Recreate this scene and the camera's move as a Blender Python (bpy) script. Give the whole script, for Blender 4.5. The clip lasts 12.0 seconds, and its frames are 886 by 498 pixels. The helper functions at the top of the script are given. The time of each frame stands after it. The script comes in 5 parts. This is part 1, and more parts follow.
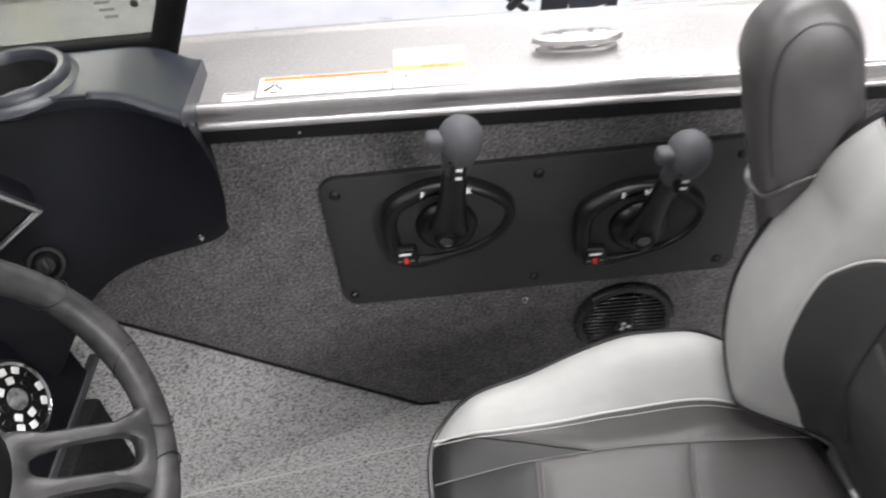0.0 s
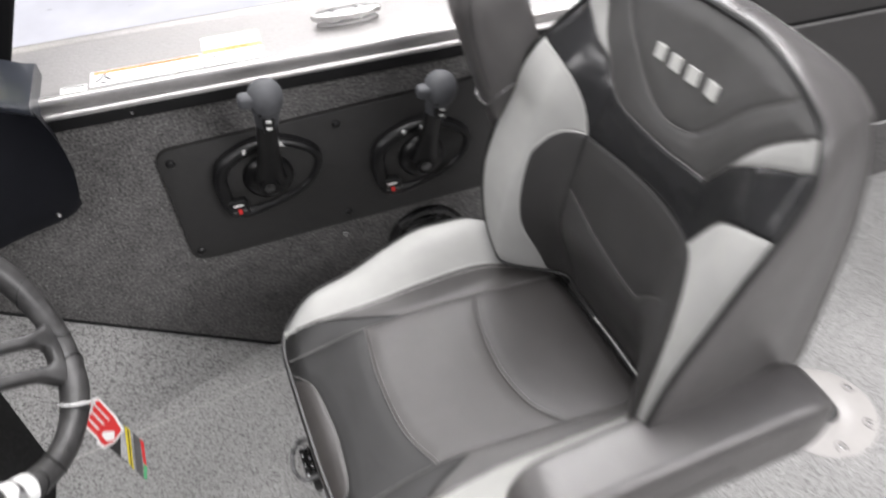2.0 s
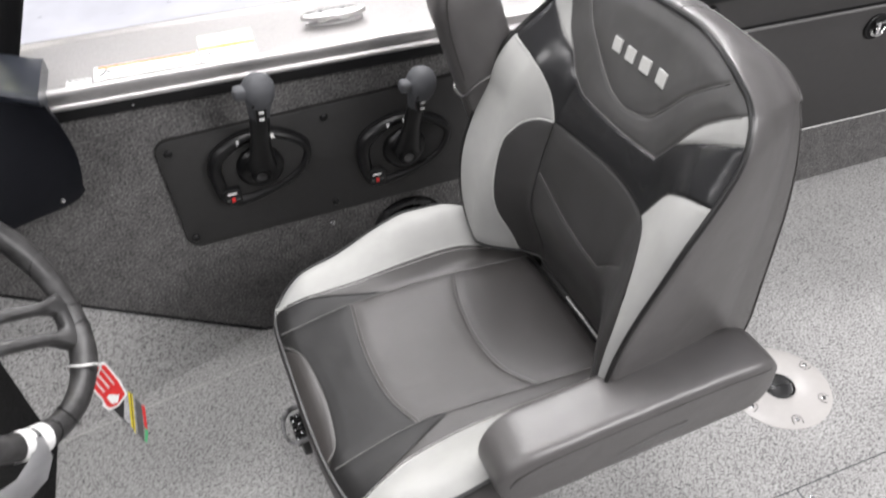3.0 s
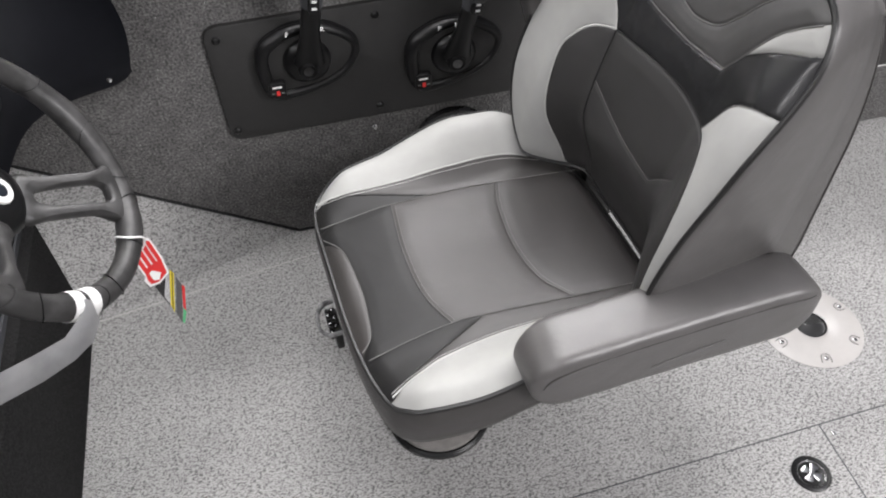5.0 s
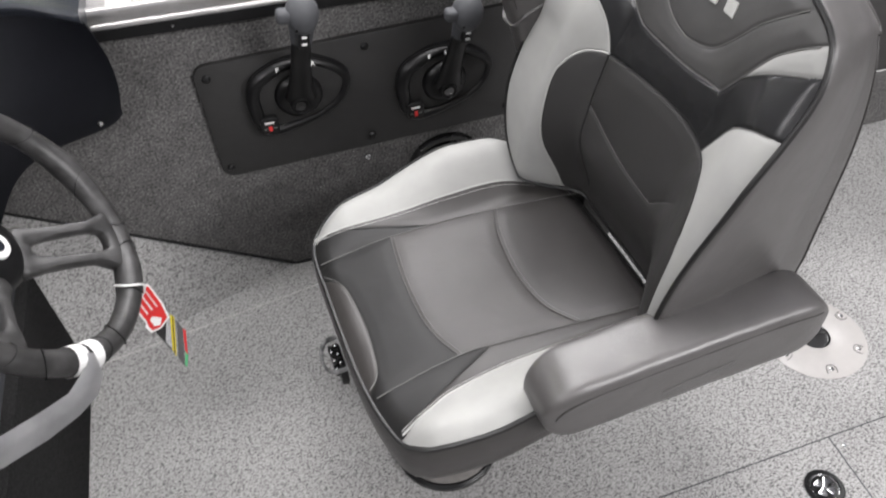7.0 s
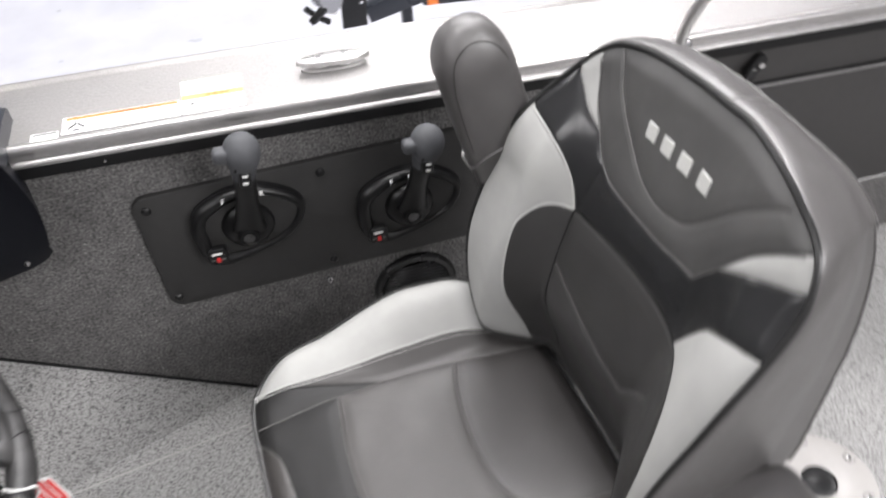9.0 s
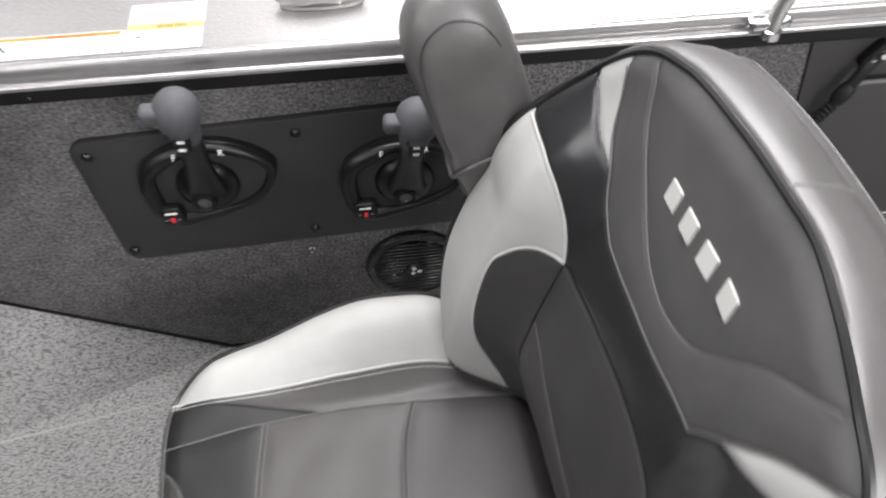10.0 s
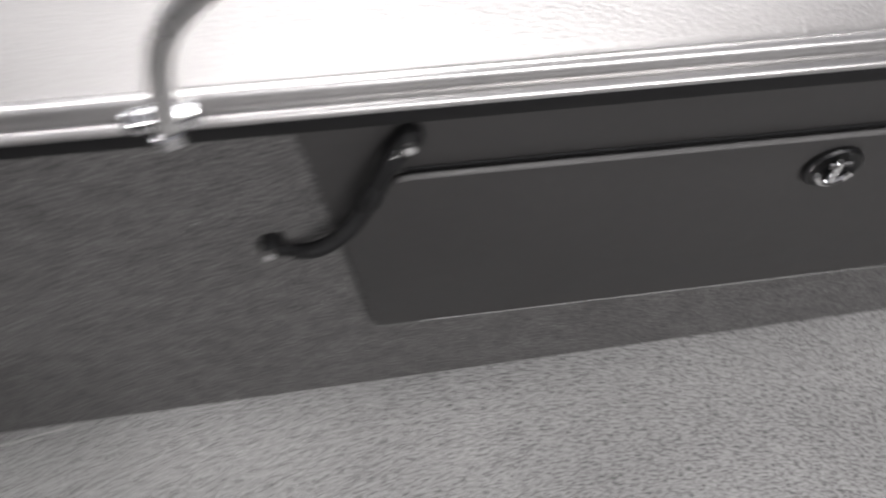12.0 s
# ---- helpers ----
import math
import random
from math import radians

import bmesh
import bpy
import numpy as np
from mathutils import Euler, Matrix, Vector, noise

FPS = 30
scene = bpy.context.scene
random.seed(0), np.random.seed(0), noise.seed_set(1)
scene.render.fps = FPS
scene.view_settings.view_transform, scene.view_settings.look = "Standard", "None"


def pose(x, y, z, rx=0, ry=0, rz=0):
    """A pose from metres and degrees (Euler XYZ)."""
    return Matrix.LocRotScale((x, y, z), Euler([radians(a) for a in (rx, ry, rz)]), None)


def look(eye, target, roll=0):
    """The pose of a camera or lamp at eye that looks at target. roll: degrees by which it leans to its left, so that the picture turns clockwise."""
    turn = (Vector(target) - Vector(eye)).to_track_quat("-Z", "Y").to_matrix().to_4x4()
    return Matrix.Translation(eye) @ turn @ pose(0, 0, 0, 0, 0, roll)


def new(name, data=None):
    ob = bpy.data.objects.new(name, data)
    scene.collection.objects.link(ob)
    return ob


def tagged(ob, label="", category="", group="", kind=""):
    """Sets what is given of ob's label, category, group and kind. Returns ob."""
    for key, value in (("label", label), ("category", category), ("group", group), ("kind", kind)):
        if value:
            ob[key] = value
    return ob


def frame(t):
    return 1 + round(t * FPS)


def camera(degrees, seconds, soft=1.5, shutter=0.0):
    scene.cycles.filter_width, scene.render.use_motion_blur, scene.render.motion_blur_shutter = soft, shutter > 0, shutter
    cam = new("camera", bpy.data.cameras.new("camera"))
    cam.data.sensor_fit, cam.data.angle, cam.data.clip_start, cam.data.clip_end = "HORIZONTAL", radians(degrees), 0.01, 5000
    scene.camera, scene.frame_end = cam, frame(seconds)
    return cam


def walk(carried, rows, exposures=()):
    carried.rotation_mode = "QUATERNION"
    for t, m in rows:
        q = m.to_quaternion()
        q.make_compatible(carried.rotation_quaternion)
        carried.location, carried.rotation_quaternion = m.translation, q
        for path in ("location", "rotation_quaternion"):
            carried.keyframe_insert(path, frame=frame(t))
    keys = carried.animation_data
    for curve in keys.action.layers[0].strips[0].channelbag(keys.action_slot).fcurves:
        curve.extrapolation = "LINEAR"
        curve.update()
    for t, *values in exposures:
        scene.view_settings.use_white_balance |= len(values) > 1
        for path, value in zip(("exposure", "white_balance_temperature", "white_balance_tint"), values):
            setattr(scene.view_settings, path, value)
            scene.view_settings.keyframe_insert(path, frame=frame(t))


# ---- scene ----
cam = camera(60.0, 12.0, 2.0, 0.9)
PATH = [
    (0, (0.218, 0.235, 1.287), (0.193, 1.719, -0.053), -6.0),
    (0.5, (0.221, 0.192, 1.320), (0.264, 1.700, 0.008), -4.3),
    (1, (0.233, 0.180, 1.317), (0.270, 1.708, 0.028), -4.2),
    (1.5, (0.250, 0.108, 1.357), (0.421, 1.581, 0.015), -3.8),
    (2, (0.219, -0.094, 1.388), (0.592, 1.327, 0.031), -5.0),
    (2.5, (0.210, -0.185, 1.423), (0.632, 1.262, 0.109), -4.6),
    (4.5, (0.153, -0.215, 1.378), (0.490, 1.106, -0.085), -1.4),
    (5, (0.155, -0.216, 1.377), (0.473, 1.111, -0.085), -1.6),
    (5.5, (0.151, -0.215, 1.377), (0.460, 1.116, -0.084), -2.2),
    (6, (0.149, -0.204, 1.383), (0.459, 1.127, -0.077), -2.7),
    (6.5, (0.143, -0.194, 1.385), (0.470, 1.138, -0.071), -3.0),
    (8.5, (0.199, -0.111, 1.413), (0.604, 1.311, 0.066), -4.4),
    (9, (0.302, 0.004, 1.424), (0.647, 1.431, 0.066), -4.1),
    (9.5, (0.443, 0.127, 1.400), (0.620, 1.506, -0.038), -2.6),
    (10, (0.516, 0.270, 1.351), (0.601, 1.546, -0.187), -3.6),
    (10.5, (0.598, 0.403, 1.335), (0.646, 1.639, -0.237), -2.5),
    (11, (0.768, 0.453, 1.325), (0.727, 1.692, -0.243), -6.3),
    (11.5, (1.072, 0.470, 1.277), (1.075, 1.731, -0.275), -3.3),
    (12, (1.231, 0.675, 1.193), (1.391, 1.747, -0.488), -0.1),
]
walk(cam, [(t, look(eye, target, roll)) for t, eye, target, roll in PATH], [(0.0, 0.12), (2.5, 0.16), (4.5, 0.09), (6.5, 0.09), (8.5, 0.16), (9.5, 0.26), (10.0, 0.29), (10.5, 0.24), (11.0, 0.18), (12.0, -0.18)])

# ---- world and light ----
world = bpy.data.worlds.new("showroom_air")
scene.world = world
world.use_nodes = True
world.node_tree.nodes["Background"].inputs[0].default_value = (0.92, 0.96, 1.0, 1)
world.node_tree.nodes["Background"].inputs[1].default_value = 0.13


def unseen_light(x, y, z, sx, sy, watts):
    data = bpy.data.lights.new("unseen_area_light", "AREA")
    data.shape, data.size, data.size_y, data.energy = "RECTANGLE", sx, sy, watts
    data.color = (1.0, 0.978, 0.985)
    ob = new("unseen_area_light", data)
    ob.matrix_world = pose(x, y, z)
    return ob


# Unseen lights: the first placed from the deck highlight, the rest added as fill.
LAMP_ROWS = [(0.7, 5.7, 3.0, 1.9, 130), (-4.5, 8.0, 2.4, 0.5, 270), (4.8, 6.0, 2.4, 0.5, 110), (-4.0, 0.6, 2.4, 0.5, 85), (0.45, 1.0, 2.4, 0.9, 100), (1.8, 3.2, 2.4, 1.2, 185), (-3.0, -2.6, 2.4, 0.5, 112), (1.9, -2.8, 2.4, 0.8, 115), (4.2, -4.4, 2.4, 0.8, 560)]
for lx, ly, wx, wy, watts in LAMP_ROWS:
    unseen_light(lx, ly, 3.75, wx, wy, watts)

# ---- materials ----


def material(name, color, rough=0.5, metal=0.0, spot=0.0, scale=60.0, bump=0.0, bump_scale=300.0, color2=None, coat=0.0, spread=(0.35, 0.65), spec=0.5, detail=4, soft=0.0, lint=0.0):
    """A surface with two scales of colour change and a fine relief."""
    m = bpy.data.materials.new(name)
    m.use_nodes = True
    nt = m.node_tree
    b = nt.nodes["Principled BSDF"]
    b.inputs["Roughness"].default_value = rough
    b.inputs["Metallic"].default_value = metal
    b.inputs["Coat Weight"].default_value = coat
    b.inputs["Specular IOR Level"].default_value = spec
    co = nt.nodes.new("ShaderNodeTexCoord")
    fine = nt.nodes.new("ShaderNodeTexNoise")
    fine.inputs["Scale"].default_value = scale
    fine.inputs["Detail"].default_value = detail
    wide = nt.nodes.new("ShaderNodeTexNoise")
    wide.inputs["Scale"].default_value = 5.0
    wide.inputs["Detail"].default_value = 5
    ramp = nt.nodes.new("ShaderNodeValToRGB")
    other = color2 or tuple(c * (1 - spot) for c in color)
    ramp.color_ramp.elements[0].position, ramp.color_ramp.elements[1].position = spread
    ramp.color_ramp.elements[0].color, ramp.color_ramp.elements[1].color = (*other, 1), (*color, 1)
    mixw = nt.nodes.new("ShaderNodeMixRGB")
    mixw.blend_type = "MULTIPLY"
    mixw.inputs[0].default_value = 1.0
    rw = nt.nodes.new("ShaderNodeValToRGB")
    rw.color_ramp.elements[0].color = (0.86, 0.86, 0.86, 1)
    rw.color_ramp.elements[1].color = (1.06, 1.06, 1.06, 1)
    for n in (fine, wide):
        nt.links.new(co.outputs["Object"], n.inputs["Vector"])
    nt.links.new(fine.outputs["Fac"], ramp.inputs[0])
    nt.links.new(wide.outputs["Fac"], rw.inputs[0])
    nt.links.new(ramp.outputs[0], mixw.inputs[1])
    nt.links.new(rw.outputs[0], mixw.inputs[2])
    nt.links.new(mixw.outputs[0], b.inputs["Base Color"])
    if lint:
        fluff = nt.nodes.new("ShaderNodeTexNoise")
        fluff.inputs["Scale"].default_value = 190.0
        fluff.inputs["Detail"].default_value = 2.5
        pick = nt.nodes.new("ShaderNodeValToRGB")
        pick.color_ramp.elements[0].position, pick.color_ramp.elements[1].position = 0.67, 0.74
        over = nt.nodes.new("ShaderNodeMixRGB")
        over.inputs[2].default_value = (lint, lint * 0.98, lint * 0.97, 1)
        nt.links.new(co.outputs["Object"], fluff.inputs["Vector"])
        nt.links.new(fluff.outputs["Fac"], pick.inputs[0])
        nt.links.new(pick.outputs[0], over.inputs[0])
        nap = nt.nodes.new("ShaderNodeTexNoise")
        nap.inputs["Scale"].default_value = 38.0
        nap.inputs["Detail"].default_value = 3.0
        nap.inputs["Distortion"].default_value = 0.6
        rn = nt.nodes.new("ShaderNodeValToRGB")
        rn.color_ramp.elements[0].position, rn.color_ramp.elements[1].position = 0.32, 0.68
        rn.color_ramp.elements[0].color, rn.color_ramp.elements[1].color = (0.83, 0.83, 0.83, 1), (1.12, 1.12, 1.12, 1)
        brushed = nt.nodes.new("ShaderNodeMixRGB")
        brushed.blend_type = "MULTIPLY"
        brushed.inputs[0].default_value = 1.0
        nt.links.new(co.outputs["Object"], nap.inputs["Vector"])
        nt.links.new(nap.outputs["Fac"], rn.inputs[0])
        nt.links.new(mixw.outputs[0], over.inputs[1])
        nt.links.new(over.outputs[0], brushed.inputs[1])
        nt.links.new(rn.outputs[0], brushed.inputs[2])
        nt.links.new(brushed.outputs[0], b.inputs["Base Color"])
    mr = nt.nodes.new("ShaderNodeMapRange")
    mr.inputs[3].default_value, mr.inputs[4].default_value = max(rough - 0.08, 0.02), min(rough + 0.1, 1)
    nt.links.new(wide.outputs["Fac"], mr.inputs[0])
    nt.links.new(mr.outputs[0], b.inputs["Roughness"])
    if bump:
        nb = nt.nodes.new("ShaderNodeTexNoise")
        nb.inputs["Scale"].default_value = bump_scale
        nb.inputs["Detail"].default_value = 3
        bp = nt.nodes.new("ShaderNodeBump")
        bp.inputs["Strength"].default_value = bump
        bp.inputs["Distance"].default_value = 0.002
        nt.links.new(co.outputs["Object"], nb.inputs["Vector"])
        nt.links.new(nb.outputs["Fac"], bp.inputs["Height"])
        nt.links.new(bp.outputs[0], b.inputs["Normal"])
        if soft:
            folds = nt.nodes.new("ShaderNodeTexNoise")
            folds.inputs["Scale"].default_value = 14.0
            folds.inputs["Detail"].default_value = 2.5
            folds.inputs["Distortion"].default_value = 0.8
            fb = nt.nodes.new("ShaderNodeBump")
            fb.inputs["Strength"].default_value = soft
            fb.inputs["Distance"].default_value = 0.01
            nt.links.new(co.outputs["Object"], folds.inputs["Vector"])
            nt.links.new(folds.outputs["Fac"], fb.inputs["Height"])
            nt.links.new(fb.outputs[0], bp.inputs["Normal"])
    return m


CARPET = material("charcoal_carpet", (0.245, 0.238, 0.235), 0.95, scale=205, color2=(0.066, 0.0647, 0.0643), bump=1.0, bump_scale=200, spread=(0.37, 0.80), spec=0.1, lint=0.40, detail=5)
KICK_CARPET = material("black_console_carpet", (0.030, 0.0295, 0.030), 0.95, scale=300, color2=(0.010, 0.010, 0.010), bump=0.8, bump_scale=260, spread=(0.40, 0.75), spec=0.1)


def woven_vinyl(name, pale, dark):
    """Grey sheet flooring: short dark squiggles pressed into a paler ground, with fine grain and faint scuffs."""
    m = bpy.data.materials.new(name)
    m.use_nodes = True
    nt = m.node_tree
    b = nt.nodes["Principled BSDF"]
    b.inputs["Roughness"].default_value = 0.68
    b.inputs["Specular IOR Level"].default_value = 0.3
    co = nt.nodes.new("ShaderNodeTexCoord")
    mp = nt.nodes.new("ShaderNodeMapping")
    mp.inputs["Scale"].default_value = (0.62, 1.0, 1.0)
    mp.inputs["Rotation"].default_value = (0, 0, radians(8))
    worm = nt.nodes.new("ShaderNodeTexNoise")
    worm.inputs["Scale"].default_value = 300.0
    worm.inputs["Detail"].default_value = 1.6
    worm.inputs["Roughness"].default_value = 0.55
    worm.inputs["Distortion"].default_value = 0.9
    grain = nt.nodes.new("ShaderNodeTexNoise")
    grain.inputs["Scale"].default_value = 900.0
    grain.inputs["Detail"].default_value = 2.0
    wide = nt.nodes.new("ShaderNodeTexNoise")
    wide.inputs["Scale"].default_value = 3.5
    wide.inputs["Detail"].default_value = 5.0
    ramp = nt.nodes.new("ShaderNodeValToRGB")
    ramp.color_ramp.elements[0].position, ramp.color_ramp.elements[1].position = 0.37, 0.545
    ramp.color_ramp.elements[0].color, ramp.color_ramp.elements[1].color = (*dark, 1), (*pale, 1)
    last = ramp.outputs[0]
    for src, lo, hi in ((grain, 0.88, 1.12), (wide, 0.88, 1.08)):
        mr = nt.nodes.new("ShaderNodeMapRange")
        mr.inputs[1].default_value, mr.inputs[2].default_value = 0.3, 0.7
        mr.inputs[3].default_value, mr.inputs[4].default_value = lo, hi
        mx = nt.nodes.new("ShaderNodeMixRGB")
        mx.blend_type = "MULTIPLY"
        mx.inputs[0].default_value = 1.0
        nt.links.new(src.outputs["Fac"], mr.inputs[0])
        nt.links.new(last, mx.inputs[1])
        nt.links.new(mr.outputs[0], mx.inputs[2])
        last = mx.outputs[0]
    nt.links.new(last, b.inputs["Base Color"])
    bp = nt.nodes.new("ShaderNodeBump")
    bp.inputs["Strength"].default_value = 0.75
    bp.inputs["Distance"].default_value = 0.0016
    nt.links.new(co.outputs["Object"], mp.inputs["Vector"])
    nt.links.new(mp.outputs[0], worm.inputs["Vector"])
    for n in (grain, wide):
        nt.links.new(co.outputs["Object"], n.inputs["Vector"])
    nt.links.new(worm.outputs["Fac"], ramp.inputs[0])
    nt.links.new(worm.outputs["Fac"], bp.inputs["Height"])
    nt.links.new(bp.outputs[0], b.inputs["Normal"])
    return m


VINYL = woven_vinyl("woven_grey_vinyl", (0.358, 0.353, 0.347), (0.105, 0.104, 0.104))
SILVER = material("silver_gunwale_paint", (0.315, 0.305, 0.300), 0.41, metal=0.62, spot=0.16, scale=300, bump=0.42, bump_scale=190)
TRIM = material("anodised_trim", (0.50, 0.49, 0.485), 0.30, metal=0.8, spot=0.08, scale=90)
RUBBER = material("black_rubber", (0.007, 0.007, 0.0075), 0.55, spot=0.2, spec=0.3)
PLATE = material("black_textured_plate", (0.030, 0.0295, 0.029), 0.5, spot=0.1, bump=0.35, bump_scale=700, spec=0.35)
PLASTIC = material("black_plastic", (0.007, 0.007, 0.0075), 0.34, spot=0.2, bump=0.1, bump_scale=500, spec=0.35)
RIM = material("grey_soft_rim", (0.046, 0.0450, 0.0450), 0.42, spot=0.50, scale=42, bump=0.12, bump_scale=500, spread=(0.38, 0.62))
FACE = material("dull_black_face", (0.029, 0.0285, 0.028), 0.55, spot=0.15, bump=0.2, bump_scale=600, spec=0.35)
SPEAKER = material("glossy_speaker_plastic", (0.012, 0.012, 0.0125), 0.27, spot=0.15, spec=0.6)
FRAME_BLACK = material("matt_black_frame", (0.0035, 0.0035, 0.004), 0.75, spot=0.2, spec=0.12)
ETCH = material("faint_etching", (0.20, 0.21, 0.20), 0.6, spot=0.2)
GRIP = material("grey_soft_grip", (0.060, 0.062, 0.068), 0.6, spot=0.1, bump=0.2, bump_scale=600)
CONSOLE = material("blue_black_console", (0.0062, 0.0068, 0.0094), 0.5, spot=0.15, bump=0.2, bump_scale=700, spec=0.18)
# Cap colour is lifted above CONSOLE to hold its blue-grey sheen.
CONSOLE_SHEEN = material("console_cap_with_sheen", (0.025, 0.028, 0.036), 0.30, spot=0.15, bump=0.2, bump_scale=700)
PANEL = material("dark_grey_panel", (0.037, 0.0355, 0.035), 0.5, spot=0.08, bump=0.15, bump_scale=600)
LEATHER_LIGHT = material("light_grey_leather", (0.375, 0.375, 0.362), 0.66, spec=0.3, spot=0.05, scale=30, bump=0.14, bump_scale=750, soft=0.12)
LEATHER_MID = material("warm_grey_leather", (0.090, 0.0858, 0.0845), 0.37, spot=0.10, scale=30, bump=0.22, bump_scale=520, soft=0.16, spec=0.8)
# Darker copy of LEATHER_MID: the cushion's dimmer look is put into the colour.
LEATHER_SEAT_DIM = material("seat_warm_leather_dim", (0.050, 0.0467, 0.0451), 0.40, spot=0.08, scale=30, bump=0.16, bump_scale=750, soft=0.12)
LEATHER_FRONT = material("seat_charcoal_leather", (0.0185, 0.0183, 0.0183), 0.50, spec=0.35, spot=0.08, scale=30, bump=0.16, bump_scale=750, soft=0.12)
# Darker warm leather; on the cushion's rear panel it stands in for backrest shade.
LEATHER_REAR = material("deep_warm_leather", (0.046, 0.043, 0.042), 0.40, spot=0.08, scale=30, bump=0.16, bump_scale=750, soft=0.12)
LEATHER_COOL = material("charcoal_leather", (0.073, 0.0715, 0.0705), 0.40, spot=0.08, scale=30, bump=0.16, bump_scale=750, soft=0.12)
LEATHER_DARK = material("dark_warm_leather", (0.034, 0.033, 0.0324), 0.45, spot=0.08, scale=30, bump=0.16, bump_scale=750, soft=0.12)
LEATHER_BLACK = material("black_gloss_leather", (0.020, 0.0202, 0.021), 0.24, spot=0.1, scale=30, bump=0.07, bump_scale=700, soft=0.12)
LEATHER_SHELL = material("matt_black_rear_leather", (0.0065, 0.0065, 0.007), 0.5, spot=0.1, scale=30, bump=0.12, bump_scale=700, soft=0.12, spec=0.3)
PIPING = material("black_piping", (0.012, 0.012, 0.012), 0.4, spot=0.1)
THREAD_DARK = material("grey_thread", (0.15, 0.147, 0.143), 0.7, spot=0.2, scale=900)
THREAD_LIGHT = material("pale_thread", (0.50, 0.50, 0.48), 0.7, spot=0.2, scale=900)
WHITE = material("white_print", (0.82, 0.82, 0.81), 0.45, spot=0.04)
ORANGE = material("orange_print", (0.75, 0.20, 0.04), 0.45, spot=0.05)
AMBER = material("amber_print", (0.80, 0.42, 0.15), 0.45, spot=0.05)
RED = material("red_print", (0.65, 0.03, 0.03), 0.4, spot=0.05)
YELLOW = material("yellow_print", (0.75, 0.60, 0.03), 0.45, spot=0.05)
GREEN = material("green_print", (0.10, 0.45, 0.20), 0.45, spot=0.05)
PAPER_GREY = material("pale_printed_paper", (0.55, 0.55, 0.55), 0.5, spot=0.5, scale=400)
GREY_CARD = material("dark_grey_card", (0.10, 0.10, 0.10), 0.5, spot=0.2)
BLACKPRINT = material("black_print", (0.02, 0.02, 0.02), 0.5, spot=0.05)
CHROME = material("chrome", (0.85, 0.85, 0.85), 0.08, metal=1.0, spot=0.02)
PEWTER = material("dark_pewter", (0.15, 0.15, 0.152), 0.20, metal=1.0, spot=0.1)
STEEL = material("polished_steel", (0.70, 0.70, 0.71), 0.2, metal=1.0, spot=0.03)
DOOR_EDGE = material("grey_door_edge", (0.16, 0.157, 0.155), 0.4, spot=0.1)
SATIN = material("satin_bright_metal", (0.70, 0.695, 0.685), 0.28, metal=0.9, spot=0.05)
DISC = material("pale_grey_plastic", (0.41, 0.395, 0.382), 0.30, spot=0.04, bump=0.1)
CONCRETE = material("polished_concrete", (0.56, 0.567, 0.618), 0.3, spot=0.10, scale=3, bump=0.05)
PAINT = material("white_wall_paint", (0.75, 0.75, 0.74), 0.6, spot=0.03)
CEILING = material("grey_ceiling_paint", (0.48, 0.48, 0.485), 0.7, spot=0.06)
TRAILER = material("blue_black_trailer_paint", (0.014, 0.017, 0.024), 0.28, spot=0.1)
PLASTIC_FILM = material("milky_film", (0.42, 0.42, 0.425), 0.30, spot=0.25, scale=25)
BASE_GREY = material("dull_base_metal", (0.25, 0.238, 0.228), 0.35, metal=0.3, spot=0.2)
CLEAR = material("clear_wrap", (0.30, 0.30, 0.305), 0.12, spot=0.7, scale=60)
LATCH = material("dull_chrome", (0.42, 0.42, 0.425), 0.22, metal=1.0, spot=0.15, scale=120)
HULLPAINT = material("hull_paint", (0.35, 0.35, 0.35), 0.3, metal=0.4, spot=0.05)

# ---- building helpers ----


def finish(name, bm, mat, parent=None, label="", smooth=True, sharp=40):
    me = bpy.data.meshes.new(name)
    bmesh.ops.recalc_face_normals(bm, faces=bm.faces)
    if smooth:
        for f in bm.faces:
            f.smooth = True
        for e in bm.edges:
            if len(e.link_faces) == 2 and e.calc_face_angle(0) > radians(sharp):
                e.smooth = False
    bm.to_mesh(me)
    bm.free()
    me.materials.append(mat)
    ob = new(name, me)
    if parent:
        ob.parent = parent
    if label:
        tagged(ob, label)
    return ob


def part(name, bm, mat, parent, label="", smooth=True, sharp=40):
    return finish(name, bm, mat, parent, label, smooth, sharp)


def thing(name, label, category, m=None, group="", kind=""):
    ob = new(name)
    ob.empty_display_size = 0.05
    if m is not None:
        ob.matrix_world = m
    return tagged(ob, label, category, group, kind)


def box(lo, hi, bevel=0.0, seg=2, bm=None, m=None):
    own = bm or bmesh.new()
    r = bmesh.ops.create_cube(own, size=1)
    vs = r["verts"]
    for v in vs:
        v.co = Vector([lo[i] + (v.co[i] + 0.5) * (hi[i] - lo[i]) for i in range(3)])
    if bevel:
        es = list({e for v in vs for e in v.link_edges})
        r = bmesh.ops.bevel(own, geom=es, offset=bevel, segments=seg, affect="EDGES", profile=0.5)
        vs = list({v for v in vs if v.is_valid} | set(r["verts"]))
    if m is not None:
        for v in vs:
            v.co = m @ v.co
    return own


